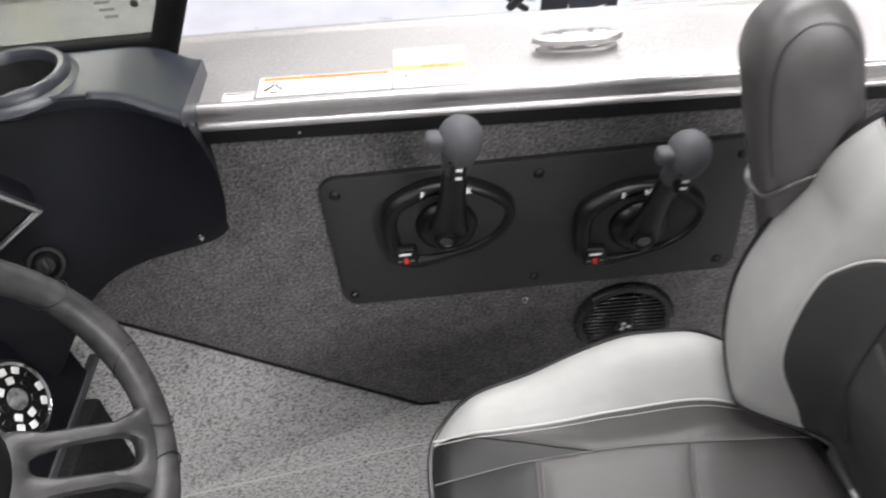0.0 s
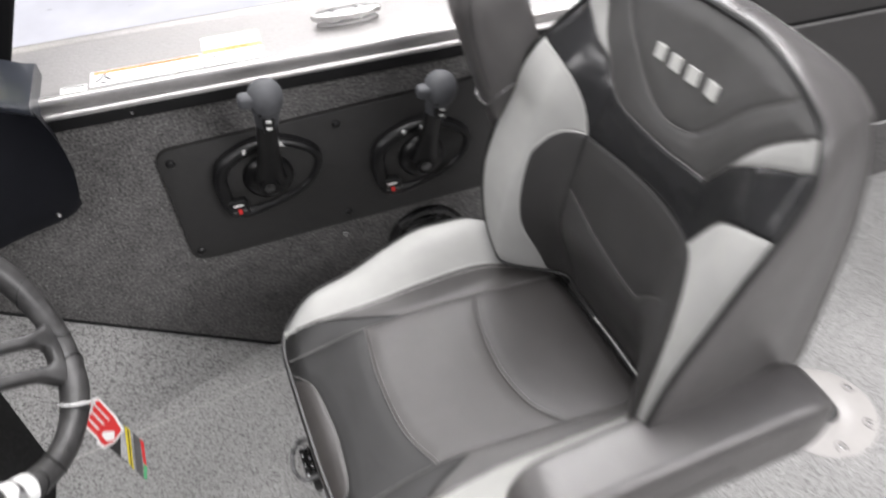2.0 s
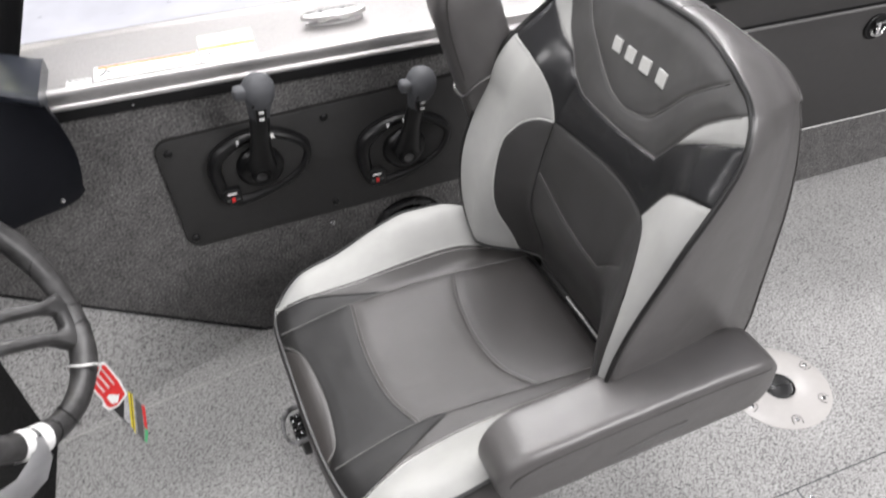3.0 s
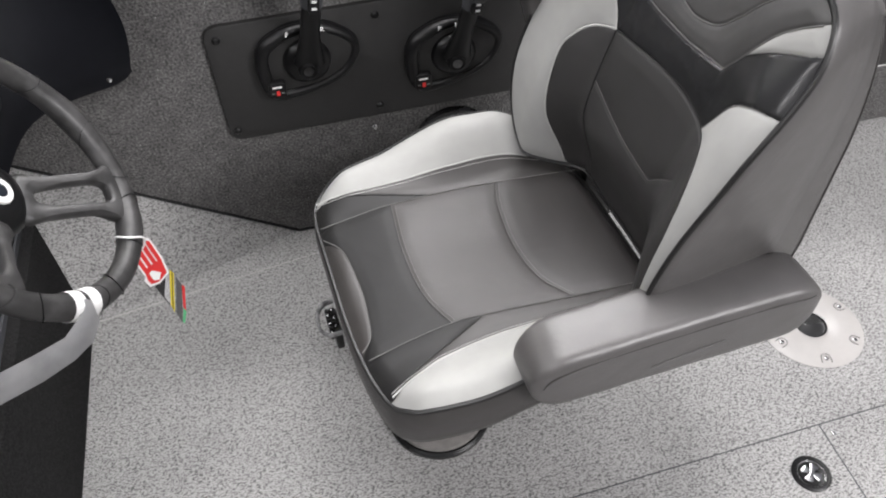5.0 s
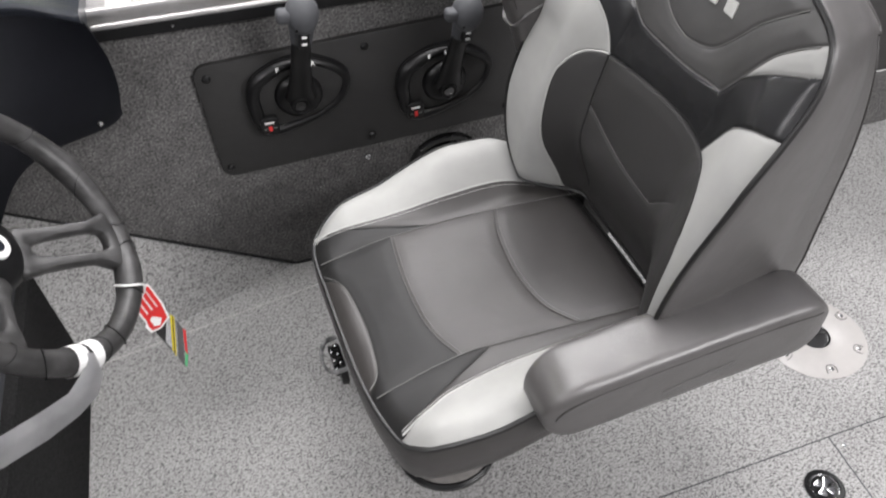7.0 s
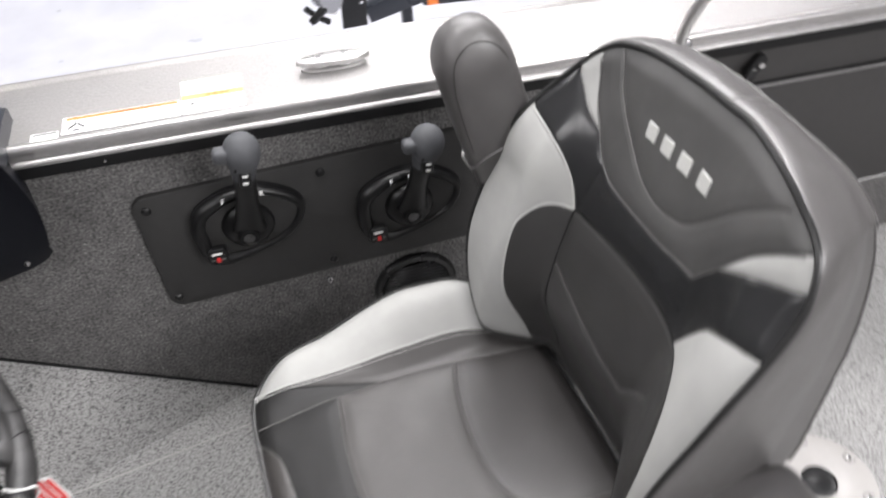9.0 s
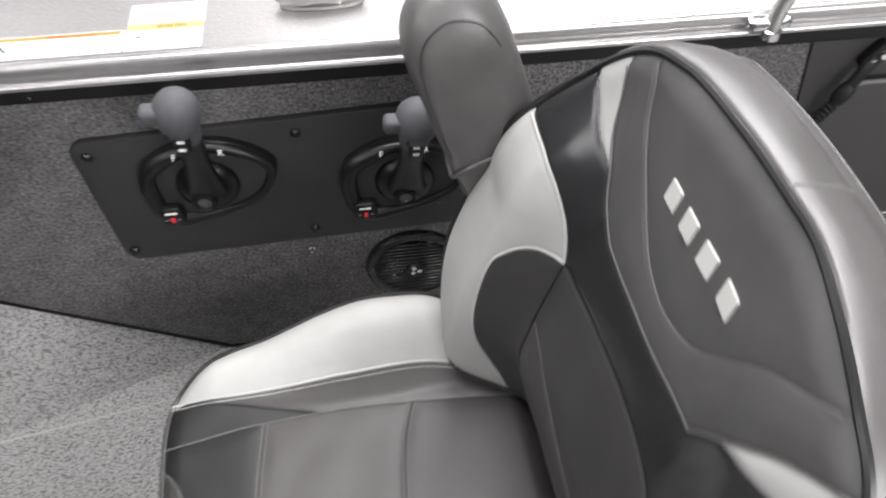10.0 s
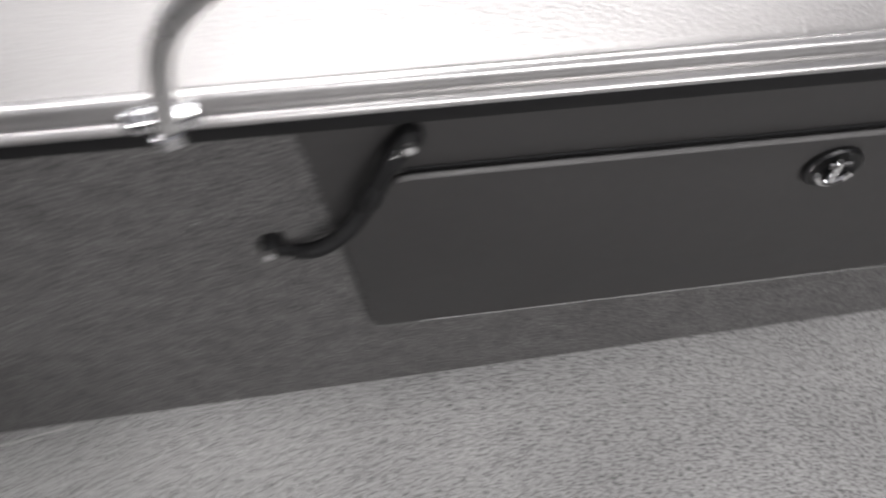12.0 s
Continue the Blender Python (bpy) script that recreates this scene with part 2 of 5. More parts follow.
def smooth_line(pts, n=12, closed=False):
    """Catmull-Rom through the points."""
    pts = [np.array(p, float) for p in pts]
    k, out = len(pts), []
    for i in range(k if closed else k - 1):
        if closed:
            a, b, c, d = pts[i - 1], pts[i], pts[(i + 1) % k], pts[(i + 2) % k]
        else:
            a, b, c, d = pts[max(i - 1, 0)], pts[i], pts[i + 1], pts[min(i + 2, k - 1)]
        for j in range(n):
            t = j / n
            out.append(0.5 * (2 * b + (c - a) * t + (2 * a - 5 * b + 4 * c - d) * t * t + (3 * b - a - 3 * c + d) * t ** 3))
    if not closed:
        out.append(pts[-1])
    return out


def sweep(pts, radius, sides=8, closed=False, flat=1.0, bm=None, up=(0, 0, 1), caps=True):
    """A tube along 3D points; radius a number or a list."""
    own = bm or bmesh.new()
    P = [Vector(p) for p in pts]
    n = len(P)
    rs = radius if isinstance(radius, (list, tuple)) else [radius] * n
    rings, side = [], None
    for i in range(n):
        t = (P[(i + 1) % n] - P[i - 1]) if closed else (P[min(i + 1, n - 1)] - P[max(i - 1, 0)])
        t.normalize()
        if side is None:
            side = t.cross(Vector(up))
            if side.length < 1e-4:
                side = t.cross(Vector((0, 1, 0)))
        side = (side - t * side.dot(t)).normalized()
        other = t.cross(side)
        ring = []
        for k in range(sides):
            a = 2 * math.pi * k / sides
            ring.append(own.verts.new(P[i] + rs[i] * (math.cos(a) * side + flat * math.sin(a) * other)))
        rings.append(ring)
    for i in range(n if closed else n - 1):
        a, b = rings[i], rings[(i + 1) % n]
        for k in range(sides):
            own.faces.new((a[k], a[(k + 1) % sides], b[(k + 1) % sides], b[k]))
    if caps and not closed:
        own.faces.new(rings[0])
        own.faces.new(rings[-1][::-1])
    return own


def lathe(profile, sides=32, bm=None, m=None, close=True):
    """Turned solid: profile of (radius, height)."""
    own = bm or bmesh.new()
    m = m or Matrix()
    rings = []
    for r, z in profile:
        if r < 1e-6:
            rings.append([own.verts.new(m @ Vector((0, 0, z)))])
        else:
            rings.append([own.verts.new(m @ Vector((r * math.cos(2 * math.pi * k / sides), r * math.sin(2 * math.pi * k / sides), z))) for k in range(sides)])
    for a, b in zip(rings, rings[1:]):
        for k in range(sides):
            va = [a[k % len(a)], a[(k + 1) % len(a)]]
            vb = [b[(k + 1) % len(b)], b[k % len(b)]]
            vs = [v for i, v in enumerate(va + vb) if v not in (va + vb)[:i]]
            if len(vs) >= 3:
                own.faces.new(vs)
    return own


def along(section, xs, bm=None):
    """A (y, z) section carried along x; section(x) gives its corners."""
    own = bm or bmesh.new()
    rings = [[own.verts.new((x, y, z)) for y, z in section(x)] for x in xs]
    for a, b in zip(rings, rings[1:]):
        for k in range(len(a)):
            q = (k + 1) % len(a)
            own.faces.new((a[k], a[q], b[q], b[k]))
    own.faces.new(rings[0])
    own.faces.new(rings[-1][::-1])
    return own


def prism(outline, lo, hi, bevel=0.0, seg=2, m=None, bm=None):
    """A plate with the 2D outline in x, y between heights lo and hi."""
    own = bm or bmesh.new()
    n = len(outline)
    rings = []
    if bevel:
        c = np.mean(np.array(outline), axis=0)
        P = np.array(outline)
        nx = np.roll(P, -1, 0) - np.roll(P, 1, 0)
        nx = np.stack([nx[:, 1], -nx[:, 0]], 1) / (np.linalg.norm(nx, axis=1)[:, None] + 1e-9)
        if ((P - c) * nx).sum() < 0:
            nx = -nx
        levels = [(0, lo)]
        for k in range(seg + 1):
            a = math.pi / 2 * k / seg
            levels.append((bevel * (1 - math.cos(a)), hi - bevel + bevel * math.sin(a)))
        for inset, z in levels:
            rings.append([own.verts.new((*(P[i] - nx[i] * inset), z)) for i in range(n)])
    else:
        for z in (lo, hi):
            rings.append([own.verts.new((p[0], p[1], z)) for p in outline])
    if m is not None:
        for r in rings:
            for v in r:
                v.co = m @ v.co
    for a, b in zip(rings, rings[1:]):
        for k in range(n):
            own.faces.new((a[k], a[(k + 1) % n], b[(k + 1) % n], b[k]))
    own.faces.new(rings[0][::-1])
    own.faces.new(rings[-1])
    return own


def rounded(w, h, r, n=6, cx=0.0, cy=0.0):
    pts = []
    for sx, sy, a0 in ((1, 1, 0), (-1, 1, 90), (-1, -1, 180), (1, -1, 270)):
        for k in range(n + 1):
            a = radians(a0 + 90 * k / n)
            pts.append((cx + sx * (w / 2 - r) + r * math.cos(a), cy + sy * (h / 2 - r) + r * math.sin(a)))
    return pts


def step(a, b, x):
    t = np.clip((x - a) / (b - a), 0, 1)
    return t * t * (3 - 2 * t)


WALL_Y = 1.195
ON_WALL = Matrix(((1, 0, 0, 0), (0, 0, -1, WALL_Y), (0, 1, 0, 0), (0, 0, 0, 1)))  # local x, y, z to world x, z and out of the wall

# ---- showroom round the boat ----
GROUND = -0.95
bm = box((-14, -9, GROUND - 0.1), (14, 14, GROUND))
tagged(finish("ground", bm, CONCRETE, smooth=False), "pale polished concrete showroom floor", "floor", kind="structure")
# Unseen walls and ceiling, added to bounce light; grey ceiling dims the deck's reflection.
for nm, lo, hi in (("wall_north", (-14, 14, GROUND), (14, 14.2, 4)), ("wall_south", (-14, -9.2, GROUND), (14, -9, 4)), ("wall_east", (14, -9, GROUND), (14.2, 14, 4)), ("wall_west", (-14.2, -9, GROUND), (-14, 14, 4))):
    tagged(finish(nm, box(lo, hi), PAINT, smooth=False), "unseen white wall added to close the showroom", "wall", kind="structure")
tagged(finish("ceiling", box((-14, -9, 4), (14, 14, 4.2)), CEILING, smooth=False), "unseen grey ceiling added to close the showroom", "ceiling", kind="structure")

# ---- boat: floor, side, gunwale ----
bm = bmesh.new()
FT = 0.03
KINK = Vector((0.122, WALL_Y, 0))
CREASE = Vector((-0.90, 0.842, 0))
UPPER = Vector((-0.90, WALL_Y, 0.637))
pts = [(-0.90, -1.2), (3.2, -1.2), (3.2, WALL_Y), (KINK.x, WALL_Y), (CREASE.x, CREASE.y)]
prism(pts, -FT, 0.0, bm=bm)
a, b, c = (bm.verts.new(v) for v in (KINK, UPPER, CREASE))
a2, b2, c2 = (bm.verts.new(v) for v in (KINK + Vector((0, 0.02, -FT)), UPPER + Vector((0, 0.02, -FT)), CREASE + Vector((0, 0.02, -FT))))
for q in ((a, b, c), (c2, b2, a2), (a, a2, b2, b), (b, b2, c2, c), (c, c2, a2, a)):
    bm.faces.new(q)
floor_ob = tagged(finish("floor", bm, VINYL, smooth=False), "grey woven vinyl boat floor rising to the side near the bow", "floor", kind="structure")


xs = [-0.50 + 0.0925 * k for k in range(41)]
bm = bmesh.new()
outline = [(3.2, 0.0), (3.2, 0.70 - 0.032 * 3.2), (-0.9, 0.70 + 0.029), (-0.9, 0.64), (KINK.x, 0.0)]
prism(outline, -0.03, 0.0, m=ON_WALL, bm=bm)
wall_side = tagged(finish("wall_starboard", bm, CARPET, smooth=False), "charcoal carpeted side panel under the gunwale", "side panel", kind="structure")
# dark bound edge along the rising carpet hem
hem = [Vector((KINK.x + 0.04, WALL_Y - 0.004, 0.004)), KINK + Vector((0, -0.004, 0.004)), Vector((-0.90, WALL_Y - 0.004, 0.641))]
part("hem", sweep(hem, 0.0033, 6), RUBBER, wall_side, "dark bound carpet hem")

deck = thing("gunwale", "silver painted aluminium gunwale with rolled inner edge", "gunwale", kind="structure")


def deck_section(x):
    o, dz = 1.390 - 0.025 * max(0.0, x - 0.5) - 0.02 * max(0.0, 0.1 - x), -0.032 * x
    return [(y, z + dz) for y, z in ((o, 0.745), (o - 0.003, 0.7495), (o - 0.008, 0.7495), (o - 0.012, 0.7455), (o - 0.016, 0.7425), (o - 0.022, 0.7422), (1.26, 0.741), (1.200, 0.7395), (1.190, 0.739), (1.1865, 0.7375), (1.1865, 0.706), (o, 0.706))]


def edge_section(x):
    dz = -0.032 * x
    return [(y, z + dz) for y, z in ((1.186, 0.7385), (1.1845, 0.7418), (1.180, 0.7432), (1.175, 0.742), (1.1715, 0.738), (1.1705, 0.732), (1.1720, 0.725), (1.1750, 0.7205), (1.1750, 0.7155), (1.1715, 0.7140), (1.1680, 0.7115), (1.1670, 0.7085), (1.1685, 0.7050), (1.186, 0.7045))]


def strip_section(x):
    dz = -0.032 * x
    return [(y, z + dz) for y, z in ((1.1755, 0.7042), (1.1745, 0.692), (1.1765, 0.6785), (1.194, 0.676), (1.194, 0.700), (1.186, 0.7042))]


part("deck", along(deck_section, xs), SILVER, deck, sharp=60)
part("rolled_edge", along(edge_section, xs), TRIM, deck, "satin aluminium rolled edge", sharp=60)
part("rubber_strip", along(strip_section, xs), RUBBER, deck, "black rubber strip")
tagged(finish("hull_side", box((-0.9, 1.376, GROUND + 0.35), (3.2, 1.41, 0.62)), HULLPAINT, smooth=False), "silver boat hull side", "hull", kind="structure")
for nm, lo, hi in (("wall_port", (-0.9, -1.25, -0.03), (3.2, -1.2, 0.7)), ("wall_bow", (-0.95, -1.25, -0.03), (-0.9, 1.19, 0.62)), ("wall_stern", (3.2, -1.25, -0.03), (3.25, 1.38, 0.62))):
    tagged(finish(nm, box(lo, hi), CARPET, smooth=False), "carpeted boat side", "side panel", kind="structure")
part("strip_screw", lathe([(0.0032, 0.0), (0.0028, 0.003), (0, 0.0035)], 10, m=pose(0.015, 1.175, 0.6905, 90)), LATCH, deck, "small bright screw")

# ---- upholstery ----


def inside(poly, U, V):
    """Which of the points lie in the polygon."""
    res = np.zeros(U.shape, bool)
    n = len(poly)
    for i in range(n):
        (x1, y1), (x2, y2) = poly[i], poly[(i + 1) % n]
        if y1 == y2:
            continue
        cross = (y1 > V) != (y2 > V)
        res ^= cross & (U < (x2 - x1) * (V - y1) / (y2 - y1) + x1)
    return res


def nearest(lines, U, V):
    """Distance to the polylines and the nearest place on them."""
    best = np.full(U.shape, 9.0)
    bu, bv = U.copy(), V.copy()
    for line in lines:
        for (x1, y1), (x2, y2) in zip(line, line[1:]):
            dx, dy = x2 - x1, y2 - y1
            ll = dx * dx + dy * dy
            if ll < 1e-12:
                continue
            t = np.clip(((U - x1) * dx + (V - y1) * dy) / ll, 0, 1)
            px, py = x1 + t * dx, y1 + t * dy
            d = np.hypot(U - px, V - py)
            k = d < best
            best[k], bu[k], bv[k] = d[k], px[k], py[k]
    return best, bu, bv


def upholster(parent, outline, seams, regions, base, shape, cell=0.0023):
    """Sewn panels over the outline. regions: (name, polygon, material, label); base: the same without polygon. shape(u, v, seam, edge) gives 3D places."""
    P = np.array(outline)
    lo, hi = P.min(0) - cell, P.max(0) + cell
    nu, nv = (np.ceil((hi - lo) / cell).astype(int) + 1)
    U, V = np.meshgrid(lo[0] + cell * np.arange(nu), lo[1] + cell * np.arange(nv), indexing="ij")
    ring = list(outline) + [outline[0]]
    d, bu, bv = nearest([ring] + seams, U, V)
    snap = d < 0.5 * cell
    U2, V2 = np.where(snap, bu, U), np.where(snap, bv, V)
    cu, cv = (U[:-1, :-1] + cell / 2), (V[:-1, :-1] + cell / 2)
    keep = inside(outline, cu, cv)
    owner = np.zeros(cu.shape, int)
    for k, (_, poly, _, _) in enumerate(regions):
        owner[(owner == 0) & inside(poly, cu, cv)] = k + 1
    edge, _, _ = nearest([ring], U2, V2)
    seam = nearest(seams, U2, V2)[0] if seams else np.full(U.shape, 9.0)
    XYZ = shape(U2, V2, seam, edge)
    made = []
    for k in range(len(regions) + 1):
        name, mat, label = (base if k == 0 else (regions[k - 1][0], regions[k - 1][2], regions[k - 1][3]))
        I, J = np.nonzero(keep & (owner == k))
        if not len(I):
            continue
        ids = {}
        verts, faces = [], []
        for i, j in zip(I.tolist(), J.tolist()):
            f = []
            for a, b in ((i, j), (i + 1, j), (i + 1, j + 1), (i, j + 1)):
                if (a, b) not in ids:
                    ids[a, b] = len(verts)
                    verts.append(XYZ[a, b].tolist())
                f.append(ids[a, b])
            faces.append(f)
        me = bpy.data.meshes.new(name)
        me.from_pydata(verts, [], faces)
        me.materials.append(mat)
        me.polygons.foreach_set("use_smooth", [True] * len(faces))
        ob = new(name, me)
        ob.parent = parent
        if label:
            tagged(ob, label)
        made.append(ob)
    return made


SEAT = thing("helm_chair", "two-tone grey and black leather helm chair on a pedestal", "chair", pose(0.493, 0.622, 0.067, 0, 0, 3.9) @ Matrix.Scale(0.961, 4))
CHAIR_FLOOR = -0.067 / 0.961  # the floor in the chair's own units


def skirt(parent, name, ring3, out2, drop, levels, mat, label="", cap=True):
    """A band sewn to the rim: ring3 the rim, out2 its outward directions, levels of (outward, along drop)."""
    bm = bmesh.new()
    drop = Vector(drop)
    rings = [[bm.verts.new(Vector(p) + Vector(o) * a + drop * b) for p, o in zip(ring3, out2)] for a, b in levels]
    n = len(ring3)
    for r1, r2 in zip(rings, rings[1:]):
        for k in range(n):
            bm.faces.new((r1[k], r1[(k + 1) % n], r2[(k + 1) % n], r2[k]))
    if cap:
        bm.faces.new(rings[-1])
    return part(name, bm, mat, parent, label, sharp=55)


def outward(loop):
    P = np.array(loop)
    t = np.roll(P, -1, 0) - np.roll(P, 1, 0)
    nrm = np.stack([t[:, 1], -t[:, 0]], 1)
    nrm /= np.linalg.norm(nrm, axis=1)[:, None] + 1e-9
    if ((P - P.mean(0)) * nrm).sum() < 0:
        nrm = -nrm
    return nrm


# cushion
def cushion_shape(x, y, seam, edge):
    bol = 0.075 * step(0.165, 0.26, np.abs(y)) * (0.38 * step(-0.335, -0.25, x) + 0.62 * step(-0.21, -0.02, x)) * (1 - 0.85 * step(0.04, 0.20, x))
    z = 0.382 + bol + 0.006 * np.cos(np.clip(y / 0.2, -1.5, 1.5)) - 0.016 * (1 - np.clip(edge / 0.03, 0, 1)) ** 2
    z = z - 0.0012 * np.exp(-(seam / 0.0024) ** 2) + 0.0014 * step(0.0, 0.022, np.minimum(seam, edge)) - 0.012 * step(-0.2, -0.34, x)
    z = z + 0.00035 * (np.sin(43 * x + 19 * y + 1.3) * np.sin(37 * y - 15 * x) + 0.6 * np.sin(71 * x - 52 * y + 0.4))
    return np.stack([x, y, z], -1)


C_OUT = smooth_line([(-0.332, 0.10), (-0.329, 0.20), (-0.308, 0.248), (-0.25, 0.277), (-0.12, 0.298), (0.02, 0.298), (0.12, 0.27), (0.165, 0.22), (0.174, 0.0), (0.165, -0.22), (0.12, -0.262), (0.02, -0.288), (-0.12, -0.29), (-0.245, -0.28), (-0.29, -0.256), (-0.312, -0.215), (-0.330, -0.10)], 14, closed=True)
C_OUT = [tuple(p) for p in C_OUT]


def line2(pts, n=10):
    return [tuple(p) for p in smooth_line(pts, n)]


gL = line2([(-0.322, 0.222), (-0.25, 0.212), (-0.189, 0.208), (-0.064, 0.204), (0.056, 0.200), (0.19, 0.168)])
gR = line2([(-0.303, -0.232), (-0.25, -0.213), (-0.209, -0.197), (-0.108, -0.181), (0.087, -0.180), (0.19, -0.170)])
cL = line2([(-0.328, 0.156), (-0.192, 0.163), (-0.057, 0.162), (0.127, 0.142), (0.195, 0.13)])
cR = line2([(-0.318, -0.152), (-0.175, -0.134), (-0.091, -0.137), (0.092, -0.152), (0.195, -0.155)])
cF = line2([(-0.192, 0.163), (-0.205, 0.048), (-0.201, -0.062), (-0.175, -0.134)])
cM = line2([(0.012, 0.158), (-0.008, 0.093), (-0.019, -0.01), (-0.006, -0.091), (0.028, -0.143)])
fI = line2([(-0.330, 0.125), (-0.304, 0.086), (-0.295, 0.0), (-0.297, -0.06), (-0.305, -0.111), (-0.325, -0.135)])
xR = line2([(-0.290, -0.226), (-0.236, -0.192), (-0.127, -0.137)])
xL = line2([(-0.300, 0.218), (-0.22, 0.195), (-0.11, 0.163)])
far = 0.5
regions = [
    ("bolster", gL + [(0.3, far), (-0.4, far), (-0.4, 0.222)], LEATHER_LIGHT, "light grey leather bolster"),
    ("bolster", gR + [(0.3, -far), (-0.4, -far), (-0.4, -0.232)], LEATHER_LIGHT, "light grey leather bolster"),
    ("front_insert", fI + [(-0.4, -0.14), (-0.4, 0.13)], LEATHER_SEAT_DIM, "warm grey leather insert"),
    ("centre_panel", cF + [p for p in cR if p[0] > -0.17 and p[0] < 0.03] + cM[::-1] + [p for p in cL[::-1] if -0.19 < p[0] < 0.01], LEATHER_SEAT_DIM, "warm grey leather centre"),
    # Shade near the backrest gap is put into this panel's colour.
    ("rear_panel", cM + [p for p in cR if p[0] > 0.03] + [(0.3, -0.155), (0.3, 0.13)] + [p for p in cL[::-1] if p[0] > 0.012], LEATHER_REAR, "warm grey leather rear panel, darkened for shade by the backrest"),
    ("side_strip", [(-0.11, 0.163)] + [p for p in cL if p[0] > -0.11] + [(0.3, 0.13), (0.3, 0.2)] + gL[::-1][:-4] + xL[:1] + xL, LEATHER_SEAT_DIM, "warm grey leather strip"),
    ("side_strip", [(-0.127, -0.137)] + [p for p in cR if p[0] > -0.127] + [(0.3, -0.155), (0.3, -0.19)] + gR[::-1][:-8] + xR, LEATHER_SEAT_DIM, "warm grey leather strip"),
]
CO = np.array(C_OUT)
zero = np.zeros(len(CO))
rim = cushion_shape(CO[:, 0], CO[:, 1], zero + 9, zero)
on = outward(C_OUT)
cushion = skirt(SEAT, "cushion", [tuple(p) for p in rim], [(a, b, 0) for a, b in on], (0, 0, -1), [(0.0, 0.0), (0.004, 0.012), (0.007, 0.04), (0.004, 0.075), (-0.006, 0.10), (-0.02, 0.115), (-0.05, 0.12)], LEATHER_REAR, "padded cushion with dark leather side band")
rim_c, on_c = rim, on
upholster(cushion, C_OUT, [gL, gR, cL, cR, cF, cM, fI, xR, xL], regions, ("front_panel", LEATHER_FRONT, "charcoal leather front panel"), cushion_shape)


def seam_tubes(parent, lines, shape, r, mat, name="stitching", lift=0.0):
    for ln in lines:
        A = np.array(ln)
        big = np.full(len(A), 9.0)
        P = shape(A[:, 0], A[:, 1], big * 0, big)
        P = P + np.array(lift) if lift else P
        part(name, sweep([tuple(p) for p in P], r, 5), mat, parent)


seam_tubes(cushion, [gL, gR], cushion_shape, 0.0017, THREAD_LIGHT, lift=(0, 0, 0.0005))
seam_tubes(cushion, [[(x, y - 0.006) for x, y in gL], [(x, y + 0.006) for x, y in gR]], cushion_shape, 0.0006, THREAD_LIGHT, lift=(0, 0, 0.0012))
seam_tubes(cushion, [cL, cR, cF, cM, fI], cushion_shape, 0.0009, THREAD_DARK, lift=(0, 0, 0.0009))
seam_tubes(cushion, [[(x + 0.006, y) for x, y in cF], [(x + 0.006, y) for x, y in cM]], cushion_shape, 0.0006, THREAD_DARK, lift=(0, 0, 0.0012))
seam_tubes(cushion, [xR, xL], cushion_shape, 0.0012, PIPING, lift=(0, 0, 0.0005))


part("piping", sweep([tuple(p + np.array((a * 0.002, b * 0.002, 0))) for p, (a, b) in zip(rim, on)], 0.0042, 7, closed=True), PIPING, cushion)


# backrest: over y and z, with bolsters at both sides
def back_x(z):
    w = 0.05
    return 0.122 + 0.45 * w * np.log1p(np.exp((z - 0.54) / w))


BC = -0.012


def back_shape(y, z, seam, edge):
    q = np.abs(y - 0.020 * step(0.0, 0.17, y) - BC)
    side = np.where(y > BC, step(0.10, 0.18, q), step(0.12, 0.235, q))
    bol = 0.055 * side * step(0.86, 0.72, z)
    wrap = 0.03 * step(0.12, 0.26, y) * step(0.70, 0.8, z) + 0.034 * step(0.04, 0.20, BC - y) * step(0.72, 0.86, z)
    x = back_x(z) + 0.045 * step(0.58, 0.42, z) * (1 - side) - bol - wrap - 0.0016 * step(0.0, 0.025, np.minimum(seam, edge)) + 0.0022 * np.exp(-(seam / 0.0024) ** 2)
    x = x + 0.006 * (1 - np.clip(edge / 0.02, 0, 1)) ** 2
    x = x + 0.0005 * (np.sin(39 * y + 21 * z + 0.7) * np.sin(33 * z - 17 * y) + 0.6 * np.sin(66 * y - 47 * z))
    return np.stack([x, y, z], -1)


B_OUT = [(float(p[0]), float(p[1])) for p in smooth_line([(-0.240, 0.43), (-0.256, 0.468), (-0.262, 0.54), (-0.268, 0.63), (-0.274, 0.70), (-0.2755, 0.770), (-0.271, 0.828), (-0.262, 0.862), (-0.243, 0.892), (-0.208, 0.911), (-0.155, 0.921), (-0.06, 0.921), (0.04, 0.920), (0.140, 0.910), (0.192, 0.894), (0.235, 0.838), (0.255, 0.782), (0.275, 0.70), (0.282, 0.61), (0.272, 0.537), (0.245, 0.477), (0.195, 0.430), (0.11, 0.408), (-0.05, 0.401), (-0.18, 0.404)], 12, closed=True)]
bgL = line2([(0.27, 0.802), (0.221, 0.791), (0.172, 0.774), (0.138, 0.741), (0.113, 0.696)]) + line2([(0.113, 0.696), (0.145, 0.691), (0.163, 0.668), (0.170, 0.634), (0.159, 0.537), (0.144, 0.467), (0.128, 0.38)])[1:]
bcen = line2([(0.113, 0.696), (0.049, 0.701), (-0.028, 0.706), (-0.100, 0.702), (-0.149, 0.689)])
bgR = line2([(-0.149, 0.689), (-0.168, 0.722), (-0.190, 0.754), (-0.214, 0.773), (-0.247, 0.786), (-0.30, 0.79)])
bgRi = line2([(-0.149, 0.689), (-0.188, 0.683), (-0.216, 0.663), (-0.235, 0.614), (-0.244, 0.54), (-0.247, 0.36)])
